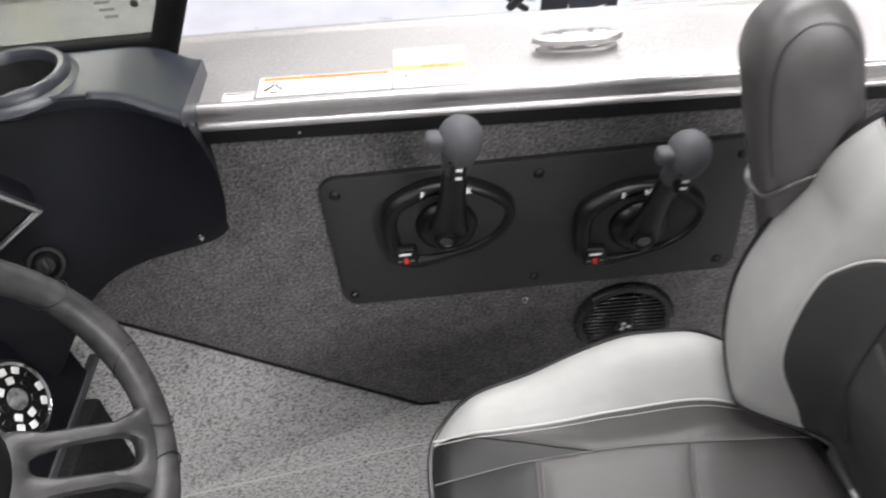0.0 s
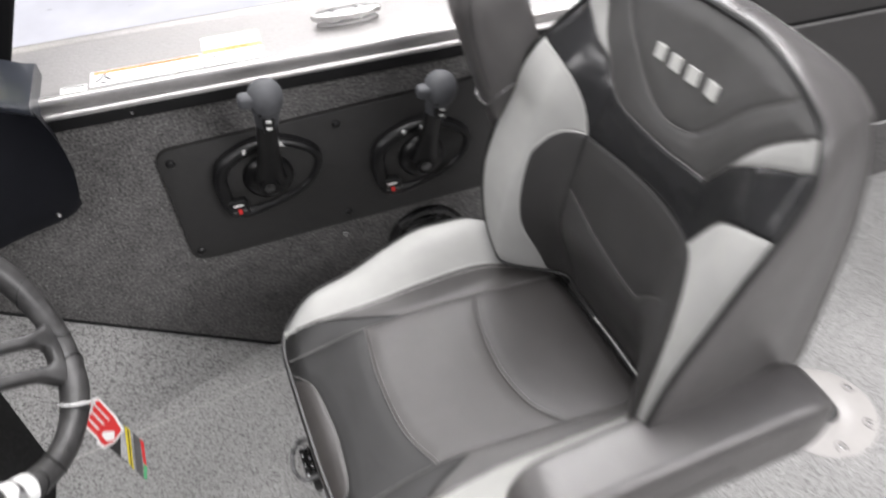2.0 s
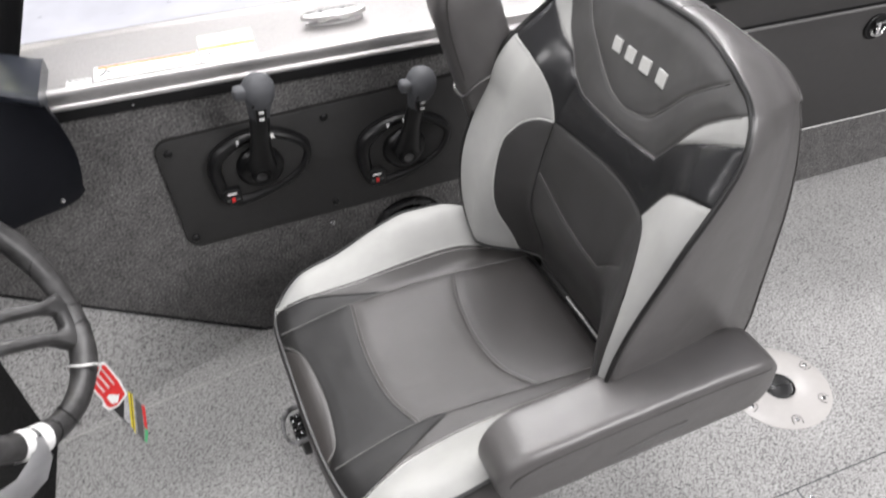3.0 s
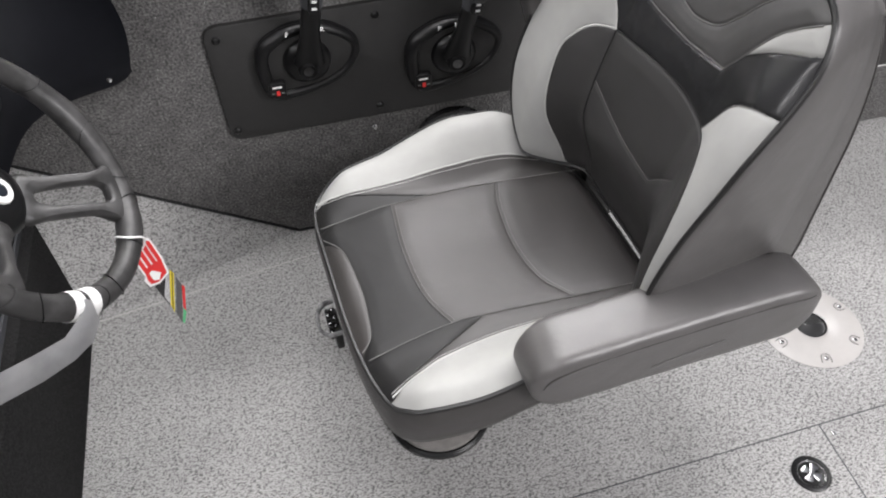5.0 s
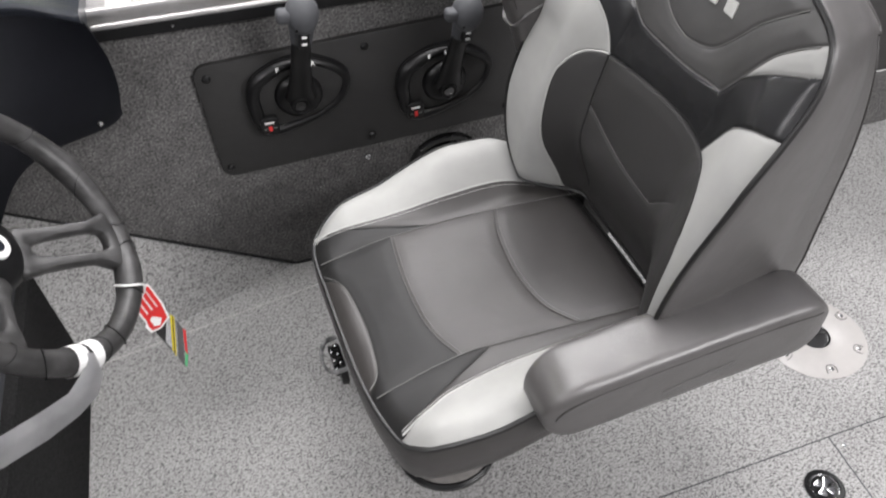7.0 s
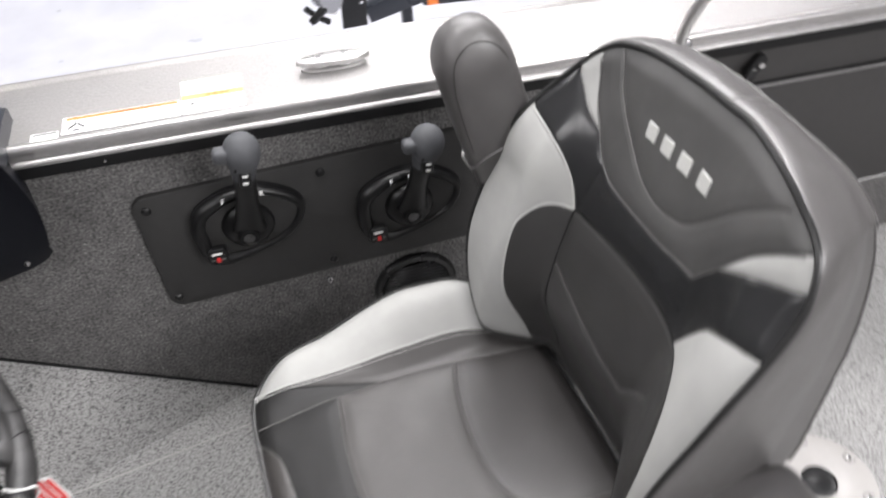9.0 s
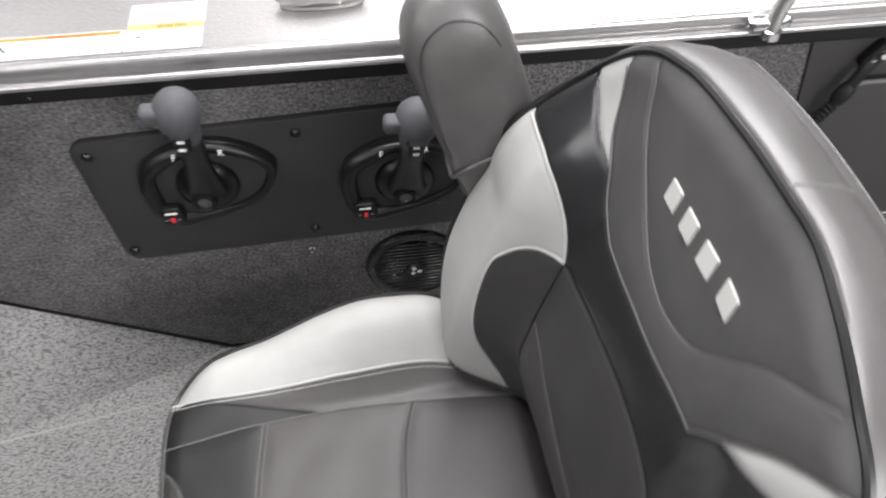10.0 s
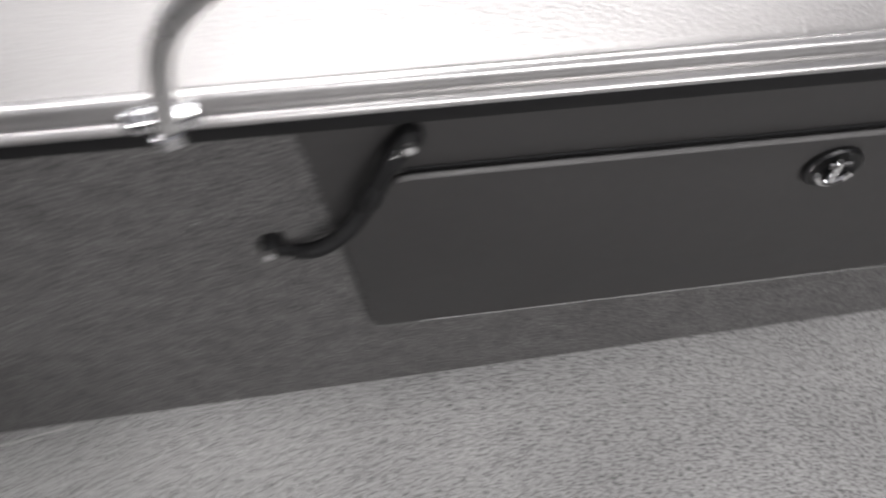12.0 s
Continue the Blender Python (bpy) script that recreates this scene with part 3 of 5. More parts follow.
bcol = line2([(0.113, 0.696), (0.106, 0.629), (0.097, 0.565), (0.088, 0.48), (0.082, 0.38)])
bV = line2([(0.135, 0.804), (0.110, 0.775), (0.078, 0.760)]) + line2([(0.078, 0.760), (0.034, 0.757), (-0.045, 0.756), (-0.122, 0.763)])[1:] + line2([(-0.122, 0.763), (-0.150, 0.800), (-0.175, 0.834), (-0.197, 0.859), (-0.237, 0.887), (-0.28, 0.905)])[1:]
bVu = line2([(0.135, 0.804), (0.166, 0.838), (0.192, 0.881), (0.225, 0.935)])
bVi = line2([(0.175, 0.912), (0.157, 0.890), (0.133, 0.857), (0.096, 0.830), (0.036, 0.797), (0.0, 0.787), (-0.030, 0.786), (-0.068, 0.795), (-0.099, 0.823), (-0.136, 0.864), (-0.195, 0.909), (-0.22, 0.925)])
bsL = line2([(0.135, 0.804), (0.168, 0.822), (0.211, 0.853), (0.27, 0.893)])
bsR = line2([(-0.151, 0.801), (-0.18, 0.822), (-0.211, 0.840), (-0.262, 0.860), (-0.31, 0.875)])
bst = line2([(0.100, 0.613), (-0.012, 0.587), (-0.104, 0.576)], 6) + line2([(-0.104, 0.576), (-0.114, 0.576), (-0.130, 0.589), (-0.168, 0.618)], 4)[1:]
BO = np.array(B_OUT)
zero = np.zeros(len(BO))
rim = back_shape(BO[:, 0], BO[:, 1], zero + 9, zero)
on = outward(B_OUT)
# the aisle side narrows towards the rear, most at its upper corner
pull = 0.035 * np.clip(-2 * on[:, 0] * on[:, 1], 0, 1) + 0.020 * np.clip(-on[:, 0], 0, 1) * step(0.50, 0.80, rim[:, 2])
pull = np.mean([np.roll(pull, k) for k in range(-26, 27)], axis=0)
bm = bmesh.new()
rings = []
for out, f in ((0.0, 0.0), (0.006, 0.015), (0.008, 0.06), (0.004, 0.3), (-0.005, 0.58), (-0.014, 0.76), (-0.018, 0.78), (-0.0205, 0.90), (-0.026, 0.97), (-0.045, 1.0)):
    ring = []
    for p, (a, c) in zip(rim, on):
        rear = max(float(np.interp(p[2], (0.40, 0.5, 0.6, 0.7, 0.8, 0.93), (0.382, 0.380, 0.379, 0.378, 0.3775, 0.3765))), p[0] + 0.07)
        low = 0.02 * f * step(0.55, 0.40, p[2])
        taper = out - f * float(pull[len(ring)])
        ring.append(bm.verts.new((p[0] + f * (rear - p[0]), p[1] + a * taper, p[2] + c * taper + 0.006 * f * step(0.8, 0.92, p[2]) - low)))
    rings.append(ring)
rings_co = [[tuple(v.co) for v in r] for r in rings]
bm.free()


def band_mesh(levels, cap):
    bm = bmesh.new()
    rr = [[bm.verts.new(p) for p in lv] for lv in levels]
    for r1, r2 in zip(rr, rr[1:]):
        for k in range(len(r1)):
            bm.faces.new((r1[k], r1[(k + 1) % len(r1)], r2[(k + 1) % len(r1)], r2[k]))
    if cap:
        bm.faces.new(rr[-1])
    return bm


back = part("backrest", band_mesh(rings_co[:9], False), LEATHER_MID, SEAT, "padded backrest with warm grey leather side band", sharp=55)
part("rear_shell", band_mesh(rings_co[8:], True), LEATHER_SHELL, back, "charcoal leather rear panel", sharp=55)
part("rear_piping", sweep([Vector(p) for p in rings_co[8]], 0.0022, 7, closed=True), LEATHER_REAR, back, "thin rear piping")
for yy in (0.090, 0.048, 0.006, -0.036):
    part("rear_mark", box((0.360, yy - 0.034, 0.852), (0.3784, yy, 0.874), 0.002), THREAD_LIGHT, back, "pale embroidered bar")
regions = [
    ("bolster", bgL + [(0.4, 0.35), (0.4, 0.79)], LEATHER_LIGHT, "light grey leather bolster"),
    ("bolster", bgR + [(-0.4, 0.776), (-0.4, 0.35)] + bgRi[::-1], LEATHER_LIGHT, "light grey leather bolster"),
    ("headrest_panel", bVu[::-1] + bV + [(-0.3, 1.0), (0.19, 1.0)], LEATHER_COOL, "charcoal leather headrest panel"),
    ("flash", bsL + [(0.25, 0.95), (0.21, 0.95)] + bVu[::-1], LEATHER_LIGHT, "light grey leather flash"),
    ("flash", bsR + [(-0.3, 0.90)] + [p for p in bV[::-1] if p[1] > 0.800 and p[0] < -0.14], LEATHER_LIGHT, "light grey leather flash"),
    ("lumbar_panel", bcen + bgRi + [(0.11, 0.3)] + bgL[::-1][:60], LEATHER_DARK, "dark warm grey leather lumbar panel"),
]
upholster(back, B_OUT, [bgL, bcen, bgR, bgRi, bV, bVu, bVi, bsL, bsR, bst, bcol], regions, ("shoulder_panel", LEATHER_BLACK, "glossy black leather shoulder panel"), back_shape)


def clip_to(line, poly, gap=0.005):
    A = np.array(line)
    k = inside(poly, A[:, 0], A[:, 1]) & (nearest([list(poly) + [poly[0]]], A[:, 0], A[:, 1])[0] > gap)
    return [tuple(p) for p, q in zip(line, k) if q]


seam_tubes(back, [clip_to(q, B_OUT) for q in (bgL,)], back_shape, 0.0018, THREAD_LIGHT, lift=(-0.001, 0, 0))
seam_tubes(back, [clip_to(q, B_OUT) for q in (bV, bVi, bVu)], back_shape, 0.0011, THREAD_DARK, lift=(-0.0010, 0, 0))
seam_tubes(back, [clip_to(bst, B_OUT)], back_shape, 0.0008, THREAD_DARK, lift=(-0.0004, 0, 0))
seam_tubes(back, [clip_to(q, B_OUT, 0.035) for q in (bcen, bcol, bgRi)], back_shape, 0.0012, PIPING, lift=(-0.0010, 0, 0))
seam_tubes(back, [clip_to(q, B_OUT, 0.012) for q in (bgR, bsL, bsR)], back_shape, 0.0008, THREAD_DARK, lift=(-0.0010, 0, 0))
part("piping", sweep([tuple(p + np.array((0, a * 0.002, b * 0.002))) for p, (a, b) in zip(rim, on)], 0.0040, 7, closed=True), PIPING, back)
for k in (int(len(B_OUT) * 0.456), int(len(B_OUT) * 0.60)):
    part("band_seam", sweep([Vector(rings_co[j][k]) for j in range(1, 6)], 0.0016, 5), THREAD_DARK, back)
# pale bars for the maker's mark on the headrest
for k, (y0, w) in enumerate(((0.062, 0.020), (0.027, 0.021), (-0.010, 0.022), (-0.050, 0.023))):
    bm = bmesh.new()
    vs = []
    zz = 0.8485
    for yy, dz in ((y0, 0.0085), (y0 - w, 0.0085), (y0 - w - 0.004, -0.0085), (y0 - 0.004, -0.0085)):
        p = back_shape(np.array([yy]), np.array([zz + dz]), np.array([9.0]), np.array([9.0]))[0]
        vs.append((Vector(p) + Vector((-0.0022, 0, 0.0006)), Vector(p) + Vector((0.003, 0, 0))))
    f = [bm.verts.new(v[0]) for v in vs]
    g = [bm.verts.new(v[1]) for v in vs]
    bm.faces.new(f)
    for i in range(4):
        bm.faces.new((f[i], g[i], g[(i + 1) % 4], f[(i + 1) % 4]))
    part("mark", bm, THREAD_LIGHT, back, "pale embroidered bar", smooth=False)


# armrests
def arm_pad(parent, name, m, length, label, pocket=False):
    """A padded arm along local x, its top facing local z."""
    bm = bmesh.new()
    n, rows = 28, 30
    rings = []
    for i in range(rows + 1):
        t = 0.5 - 0.5 * math.cos(math.pi * i / rows)
        x = length * t
        e = min(x, length - x)
        r = 0.075 if pocket else 0.06
        k = math.sqrt(max(0.0, 1 - (1 - min(e / r, 1)) ** 2))
        k = max(k, 0.02)
        ring = []
        for j in range(n):
            a = 2 * math.pi * j / n
            ca, sa = math.cos(a), math.sin(a)
            ex = 2 / (3.0 if pocket else 6.0)
            y = 0.047 * math.copysign(abs(ca) ** ex, ca) * (0.1 + 0.9 * k if pocket else 0.62 + 0.38 * k)
            z = 0.057 * math.copysign(abs(sa) ** ex, sa) * (0.08 + 0.92 * k)
            if sa > 0:
                z += 0.006 * math.sin(math.pi * t)
            wob = 1 + 0.012 * math.sin(38 * x + 2.1 * a) * math.sin(23 * x - a)
            wob *= 1 - 0.045 * float(step(0.50, 0.42, t)) if pocket else 1
            ring.append(bm.verts.new((x, y * wob, z * wob)))
        rings.append(ring)
    for a, b in zip(rings, rings[1:]):
        for j in range(n):
            bm.faces.new((a[j], a[(j + 1) % n], b[(j + 1) % n], b[j]))
    bm.faces.new(rings[0][::-1])
    bm.faces.new(rings[-1])
    for v in bm.verts:
        v.co = m @ v.co
    arm = part(name, bm, LEATHER_MID, parent, label)
    for sy in (-1, 1):
        if pocket:
            loop = [(length - 0.20, 0.049), (length - 0.14, 0.0485), (length - 0.09, 0.046), (length - 0.05, 0.038), (length - 0.030, 0.024), (length - 0.022, 0.0), (length - 0.030, -0.024), (length - 0.05, -0.038), (length - 0.09, -0.046), (length - 0.14, -0.0485), (length - 0.20, -0.049)]
        else:
            loop = [(0.028, 0.036), (0.07, 0.041), (length * 0.3, 0.043), (length * 0.6, 0.042), (length - 0.09, 0.039), (length - 0.05, 0.034), (length - 0.026, 0.022), (length - 0.016, 0.002)]

        def side_y(p):
            e = min(p[0], length - p[0])
            k = math.sqrt(max(0.0, 1 - (1 - min(e / r, 1)) ** 2))
            s = min(abs(p[1]) / (0.057 * (0.08 + 0.92 * k)), 0.98)
            w = 3.0 if pocket else 6.0
            return 0.047 * (0.1 + 0.9 * k if pocket else 0.62 + 0.38 * k) * (1 - s ** w) ** (1 / w)

        line = [Vector((p[0], sy * (side_y(p) + 0.0004), p[1])) for p in smooth_line(loop, 8)]
        part("seam", sweep([m @ p for p in line], 0.0012, 6), LEATHER_REAR, arm, "sewn seam")
        if not pocket:
            part("stitching", sweep([m @ (p + Vector((0, 0, -0.0045))) for p in line[4:-4]], 0.0008, 5), THREAD_DARK, arm, "grey stitch row")
    ring = [(length * 0.47 + 0.014 * math.cos(a) + 0.010 * math.cos(2 * a), 0.0465 * math.copysign(abs(math.cos(a)) ** 0.556, math.cos(a)), 0.0585 * math.copysign(abs(math.sin(a)) ** 0.556, math.sin(a))) for a in [2 * math.pi * k / 40 for k in range(40)]]
    if pocket:
        part("pocket_lip", sweep([m @ Vector(p) for p in ring], 0.0032, 8, closed=True), LEATHER_MID, arm, "folded leather pocket lip")
    else:
        # Pale tube paints the highlight that runs along the leather fold.
        crease_highlight = [(length * (0.36 + 0.25 * k / 6), 0.0474, -0.018 + 0.014 * (1 - k / 6) ** 0.6) for k in range(7)]
        part("crease_highlight", sweep([m @ Vector(p) for p in crease_highlight], 0.0014, 5), THREAD_DARK, arm)
    return arm


down_m = Matrix(((-1, 0, 0, 0.355), (0, -1, 0, -0.287), (0, 0, 1, 0.440), (0, 0, 0, 1)))
arm_pad(SEAT, "armrest", down_m, 0.478, "warm grey padded armrest lowered beside the cushion")
tilt = radians(15)
up_m = Matrix(((-math.sin(tilt), 0, math.cos(tilt), 0.212), (0, -1, 0, 0.309), (math.cos(tilt), 0, math.sin(tilt), 0.498), (0, 0, 0, 1)))
arm_pad(SEAT, "armrest", up_m, 0.438, "warm grey padded armrest folded upright", True)
for sy, zz in ((-0.245, 0.45), (0.24, 0.49)):
    part("hinge", lathe([(0, -0.012), (0.02, -0.012), (0.02, 0.012), (0, 0.012)], 16, m=pose(0.27, sy, zz, 90)), PLASTIC, SEAT, "black armrest hinge")
for yy in (-0.205, 0.13):
    part("back_bracket", box((0.19, yy, 0.235), (0.26, yy + 0.05, 0.43), 0.004), PLASTIC, SEAT, "black hinge bracket")
part("slide_plate", box((-0.27, -0.18, 0.225), (0.15, 0.18, 0.265), 0.006), PLASTIC, SEAT, "black seat slide")
PED = pose(-0.172, -0.022, CHAIR_FLOOR)
part("pedestal", lathe([(0, 0.0), (0.106, 0.0), (0.108, 0.012), (0.102, 0.018), (0.096, 0.018), (0.094, 0.014), (0.05, 0.016), (0.042, 0.03), (0.042, 0.225 - CHAIR_FLOOR), (0, 0.225 - CHAIR_FLOOR)], 40, m=PED), PLASTIC, SEAT, "black pedestal post")
part("base_ring", lathe([(0.0985, 0.016), (0.096, 0.026), (0.080, 0.031), (0.05, 0.031), (0.045, 0.017)], 40, m=PED), BASE_GREY, SEAT, "dull grey base ring")
slide = part("slide_lever", box((-0.352, -0.002, 0.218), (-0.336, 0.066, 0.262), 0.006, 2), PLASTIC, SEAT, "black slide lever bracket")
part("clear_wrap", sweep(smooth_line([(-0.338, -0.004, 0.270), (-0.360, -0.002, 0.268), (-0.371, 0.012, 0.264), (-0.374, 0.034, 0.262), (-0.370, 0.056, 0.264), (-0.358, 0.070, 0.268), (-0.338, 0.072, 0.270)], 6), 0.0030, 8, flat=2.2), CLEAR, slide, "clear plastic wrap")
for k in range(6):
    for row in range(2):
        shiny = (k + row) % 2 == 0
        x0, y0 = -0.3585 + 0.010 * row, 0.004 + 0.0098 * k
        part("tooth", box((x0, y0, 0.244), (x0 + 0.008, y0 + 0.0078, 0.2665 + 0.0015 * row), 0.0022), PEWTER if shiny else RUBBER, slide, "small metal tooth" if shiny else "small dark tooth")
for a in (0.30, 0.345):
    k = int(len(C_OUT) * a)
    col = [Vector(rim_c[k]) + Vector((*on_c[k], 0)) * o + Vector((0, 0, -d)) for o, d in ((0.0048, 0.010), (0.008, 0.04), (0.005, 0.075), (-0.005, 0.10))]
    part("band_seam", sweep(col, 0.0011, 5), PIPING, cushion, "sewn band seam")

# ---- things on the side panel ----
PLX, PLZ = 0.360, 0.458
PLATE_M = ON_WALL @ pose(PLX, PLZ, 0, 0, 0, 0.7)


def screw(parent, x, z, lift, r=0.008, mat=PLASTIC, m=ON_WALL):
    return part("screw", lathe([(0, lift + 0.004), (r * 0.6, lift + 0.0035), (r, lift), (r, lift - 0.004), (0, lift - 0.004)], 12, m=m @ pose(x, z, 0)), mat, parent)


plate = thing("control_plate", "black textured mounting plate screwed to the carpeted side", "mounting plate")
part("plate", prism(rounded(0.678, 0.276, 0.028, 6), 0.0, 0.012, 0.004, m=PLATE_M), PLATE, plate)
for x, z in ((-0.315, 0.110), (0.003, 0.111), (0.318, 0.108), (-0.321, -0.111), (-0.006, -0.110), (0.308, -0.112)):
    screw(plate, x, z, 0.0145, 0.0085, m=PLATE_M)


HUB = material("hub_black", (0.0045, 0.0045, 0.0048), 0.30, spot=0.1, scale=60, bump=0.05, bump_scale=600, spec=0.32)


def control(x, z, swing, reach, name_label):
    """A side-mounted throttle: base, hub, lever with grip, cut-off switch."""
    c = thing("throttle_control", name_label, "boat throttle", ON_WALL @ pose(x, z, 0.012), group="throttle controls on the plate")
    egg = smooth_line([(-0.104, 0.02), (-0.085, 0.052), (-0.03, 0.078), (0.03, 0.077), (0.085, 0.048), (0.106, 0.014), (0.085, -0.032), (0.04, -0.062), (-0.02, -0.078), (-0.075, -0.082), (-0.098, -0.06), (-0.105, -0.02)], 6, closed=True)
    part("base", prism([tuple(p) for p in egg], 0.0, 0.018, 0.008, 4), PLASTIC, c, "black moulded base")
    inner = [(p[0] * 0.85 + 0.005, p[1] * 0.82 + 0.002) for p in egg]
    part("raised_rim", sweep([(p[0] * 0.905 + 0.001, p[1] * 0.885, 0.0165) for p in egg], [0.0085 + 0.0055 * float(step(0.03, -0.09, p[0])) for p in egg], 12, closed=True, flat=1.15), PLASTIC, c, "glossy raised rim")
    part("face", prism(inner, 0.010, 0.0205, 0.002, 2), FACE, c, "dull black recessed face")
    part("hub", lathe([(0.049, 0.018), (0.0485, 0.024), (0.045, 0.031), (0.037, 0.036), (0.026, 0.039), (0, 0.040)], 40, m=pose(-0.004, 0.0, 0)), HUB, c, "round domed hub")
    part("hub_cap", lathe([(0.0195, 0.036), (0.0195, 0.058), (0.0180, 0.0625), (0.0155, 0.0635), (0.0145, 0.0615), (0, 0.0615)], 32, m=pose(-0.006, -0.001, 0)), HUB, c, "glossy hub cap")
    part("badge", lathe([(0.0105, 0.0605), (0.0105, 0.0630), (0.0088, 0.0632), (0.0084, 0.0624), (0.0048, 0.0624), (0.0044, 0.0632), (0, 0.0632)], 24, m=pose(-0.006, -0.001, 0)), PEWTER, c, "small round metal badge")
    m = pose(-0.004, -0.012, 0.040, 4.5, 0, swing) @ Matrix.Diagonal((1, reach, 1, 1))
    pts = [m @ Vector(p) for p in ((0.000, 0.022, 0.000), (0.000, 0.08, 0.013), (0.0, 0.14, 0.028), (0.0, 0.20, 0.044), (0, 0.24, 0.058))]
    lever = part("lever", sweep(smooth_line(pts, 6), [0.0190 + 0.013 * max(0.0, 1 - k / 10) ** 1.5 for k in range(25)], 16, flat=0.6), HUB, c, "black lever arm")
    bm = bmesh.new()
    bmesh.ops.create_uvsphere(bm, u_segments=24, v_segments=16, radius=1)
    for v in bm.verts:
        p = v.co.copy()
        v.co = m @ Vector((p.x * 0.030 * (1 + 0.14 * p.y), 0.252 + p.y * 0.036 / reach - 0.004 * p.z, 0.060 + p.z * 0.029 * (1 + 0.12 * p.y)))
    grip = part("grip", bm, GRIP, lever, "dark grey rounded grip")
    part("neck", sweep([m @ Vector(p) for p in smooth_line([(0, 0.250, 0.060), (0, 0.222, 0.052), (0, 0.205, 0.047), (0, 0.190, 0.043)], 5)], [0.0245 - 0.0003 * k for k in range(16)], 14, flat=0.9), GRIP, grip, "tapered grip neck")
    part("grip_pin", lathe([(0.0028, 0.0), (0.0024, 0.002), (0, 0.002)], 8, m=m @ pose(-0.014, 0.238, 0.0855)), RUBBER, grip)
    bm = box((-0.046, 0.244, 0.052), (-0.018, 0.270, 0.078), 0.008, 3)
    for v in bm.verts:
        v.co = m @ v.co
    part("trim_button", bm, GRIP, lever, "grey side button")
    bm = box((-0.010, 0.192, 0.045), (0.010, 0.230, 0.0790), 0.003)
    for v in bm.verts:
        v.co = m @ v.co
    sw = part("trim_switch", bm, PLASTIC, lever, "black rocker switch")
    for yy in (0.201, 0.216):
        bm = box((-0.0045, yy, 0.0785), (0.0045, yy + 0.005, 0.0800))
        for v in bm.verts:
            v.co = m @ v.co
        part("switch_mark", bm, WHITE, sw, "white switch mark", smooth=False)
    kill = part("cutoff_switch", prism(rounded(0.037, 0.036, 0.008, 5, -0.074, -0.052), 0.012, 0.036, 0.003), PLASTIC, c, "black cut-off switch")
    part("red_mark", box((-0.0775, -0.063, 0.035), (-0.0705, -0.0525, 0.0375)), RED, kill, "red toggle", smooth=False)
    part("label_bar", box((-0.084, -0.0455, 0.035), (-0.065, -0.0415, 0.0368)), WHITE, kill, "white label bar", smooth=False)
    for xx in (-0.0875, -0.0675):
        part("label_bar", box((xx, -0.0590, 0.035), (xx + 0.0065, -0.0565, 0.0366)), ETCH, kill, "pale label bar", smooth=False)
    for ch, xx, yy in (("F", -0.036, 0.0870), ("N", 0.002, 0.0905), ("R", 0.034, 0.0875)):
        cu = bpy.data.curves.new("gear_letter", "FONT")
        cu.body, cu.size, cu.extrude, cu.align_x = ch, 0.0135, 0.0006, "CENTER"
        cu.materials.append(WHITE)
        tx = new("gear_letter", cu)
        tx.parent = c
        tx.matrix_basis = pose(xx, yy - 0.0215, 0.0335, -24)
        tx.data.offset = 0.0001
    return c


control(0.216, 0.502, -7.0, 0.945, "black throttle control with its lever upright")
control(0.524, 0.464, -6.5, 0.865, "black throttle control with its lever tilted aft")

spk = thing("speaker", "round black marine speaker set in the carpeted side", "speaker", ON_WALL @ pose(0.522, 0.207, 0))
part("rim", lathe([(0.093, 0.0), (0.093, 0.006), (0.088, 0.013), (0.080, 0.015), (0.075, 0.011), (0.075, 0.0)], 48), SPEAKER, spk, "glossy black ring")
part("cone", lathe([(0.075, 0.002), (0.04, 0.001), (0, 0.001)], 32), RUBBER, spk)
for k in range(15):
    zz = -0.066 + 0.0094 * k
    half = math.sqrt(max(0.0755 ** 2 - zz ** 2, 0))
    part("slat", box((-half, zz - 0.0024, 0.002), (half, zz + 0.0024, 0.014), 0.0012, 1), SPEAKER, spk)
emb = part("emblem", lathe([(0.019, 0.013), (0.017, 0.017), (0, 0.018)], 20, m=pose(0, -0.005, 0)), PLASTIC, spk, "small round emblem")
for a in (20, 140, 260):
    part("emblem_mark", box((-0.004, 0.003, 0.0165), (0.004, 0.012, 0.0185), m=pose(0, -0.005, 0, 0, 0, a)), STEEL, emb, smooth=False)

tag_screw = thing("carpet_fastener", "small bare metal fastener in the carpet", "fastener", ON_WALL @ pose(0.339, 0.284, 0))
part("stem", lathe([(0.006, 0), (0.006, 0.004), (0.003, 0.005), (0.003, 0.012), (0, 0.013)], 10), STEEL, tag_screw)

locker = thing("side_locker", "dark grey storage locker front with a drop door", "locker", ON_WALL)
part("frame", prism([(1.161, 0.639), (3.1, 0.573), (3.1, 0.152), (1.208, 0.212)], 0.0, 0.005, 0.002, m=None), PANEL, locker, "dark grey locker frame", smooth=False)
door = part("door", prism([(1.258, 0.545), (1.272, 0.5475), (2.95, 0.486), (2.95, 0.160), (1.2095, 0.2165), (1.182, 0.46), (1.216, 0.495)], 0.0045, 0.013, 0.004, 3), PANEL, locker, "dark grey drop door")
# Light catching the door's top edge is painted as a paler grey strip.
part("lit_door_edge", sweep([(1.260, 0.5450, 0.0125), (1.272, 0.5485, 0.0135), (1.6, 0.5365, 0.0135), (2.95, 0.487, 0.0135)], 0.0036, 8), DOOR_EDGE, door, "rounded door edge coloured paler as if lit")
part("bottom_trim", prism([(1.275, 0.2073), (3.1, 0.1495), (3.1, 0.1520), (1.275, 0.2098)], 0.0, 0.0085), WHITE, locker, "thin bright trim", smooth=False)
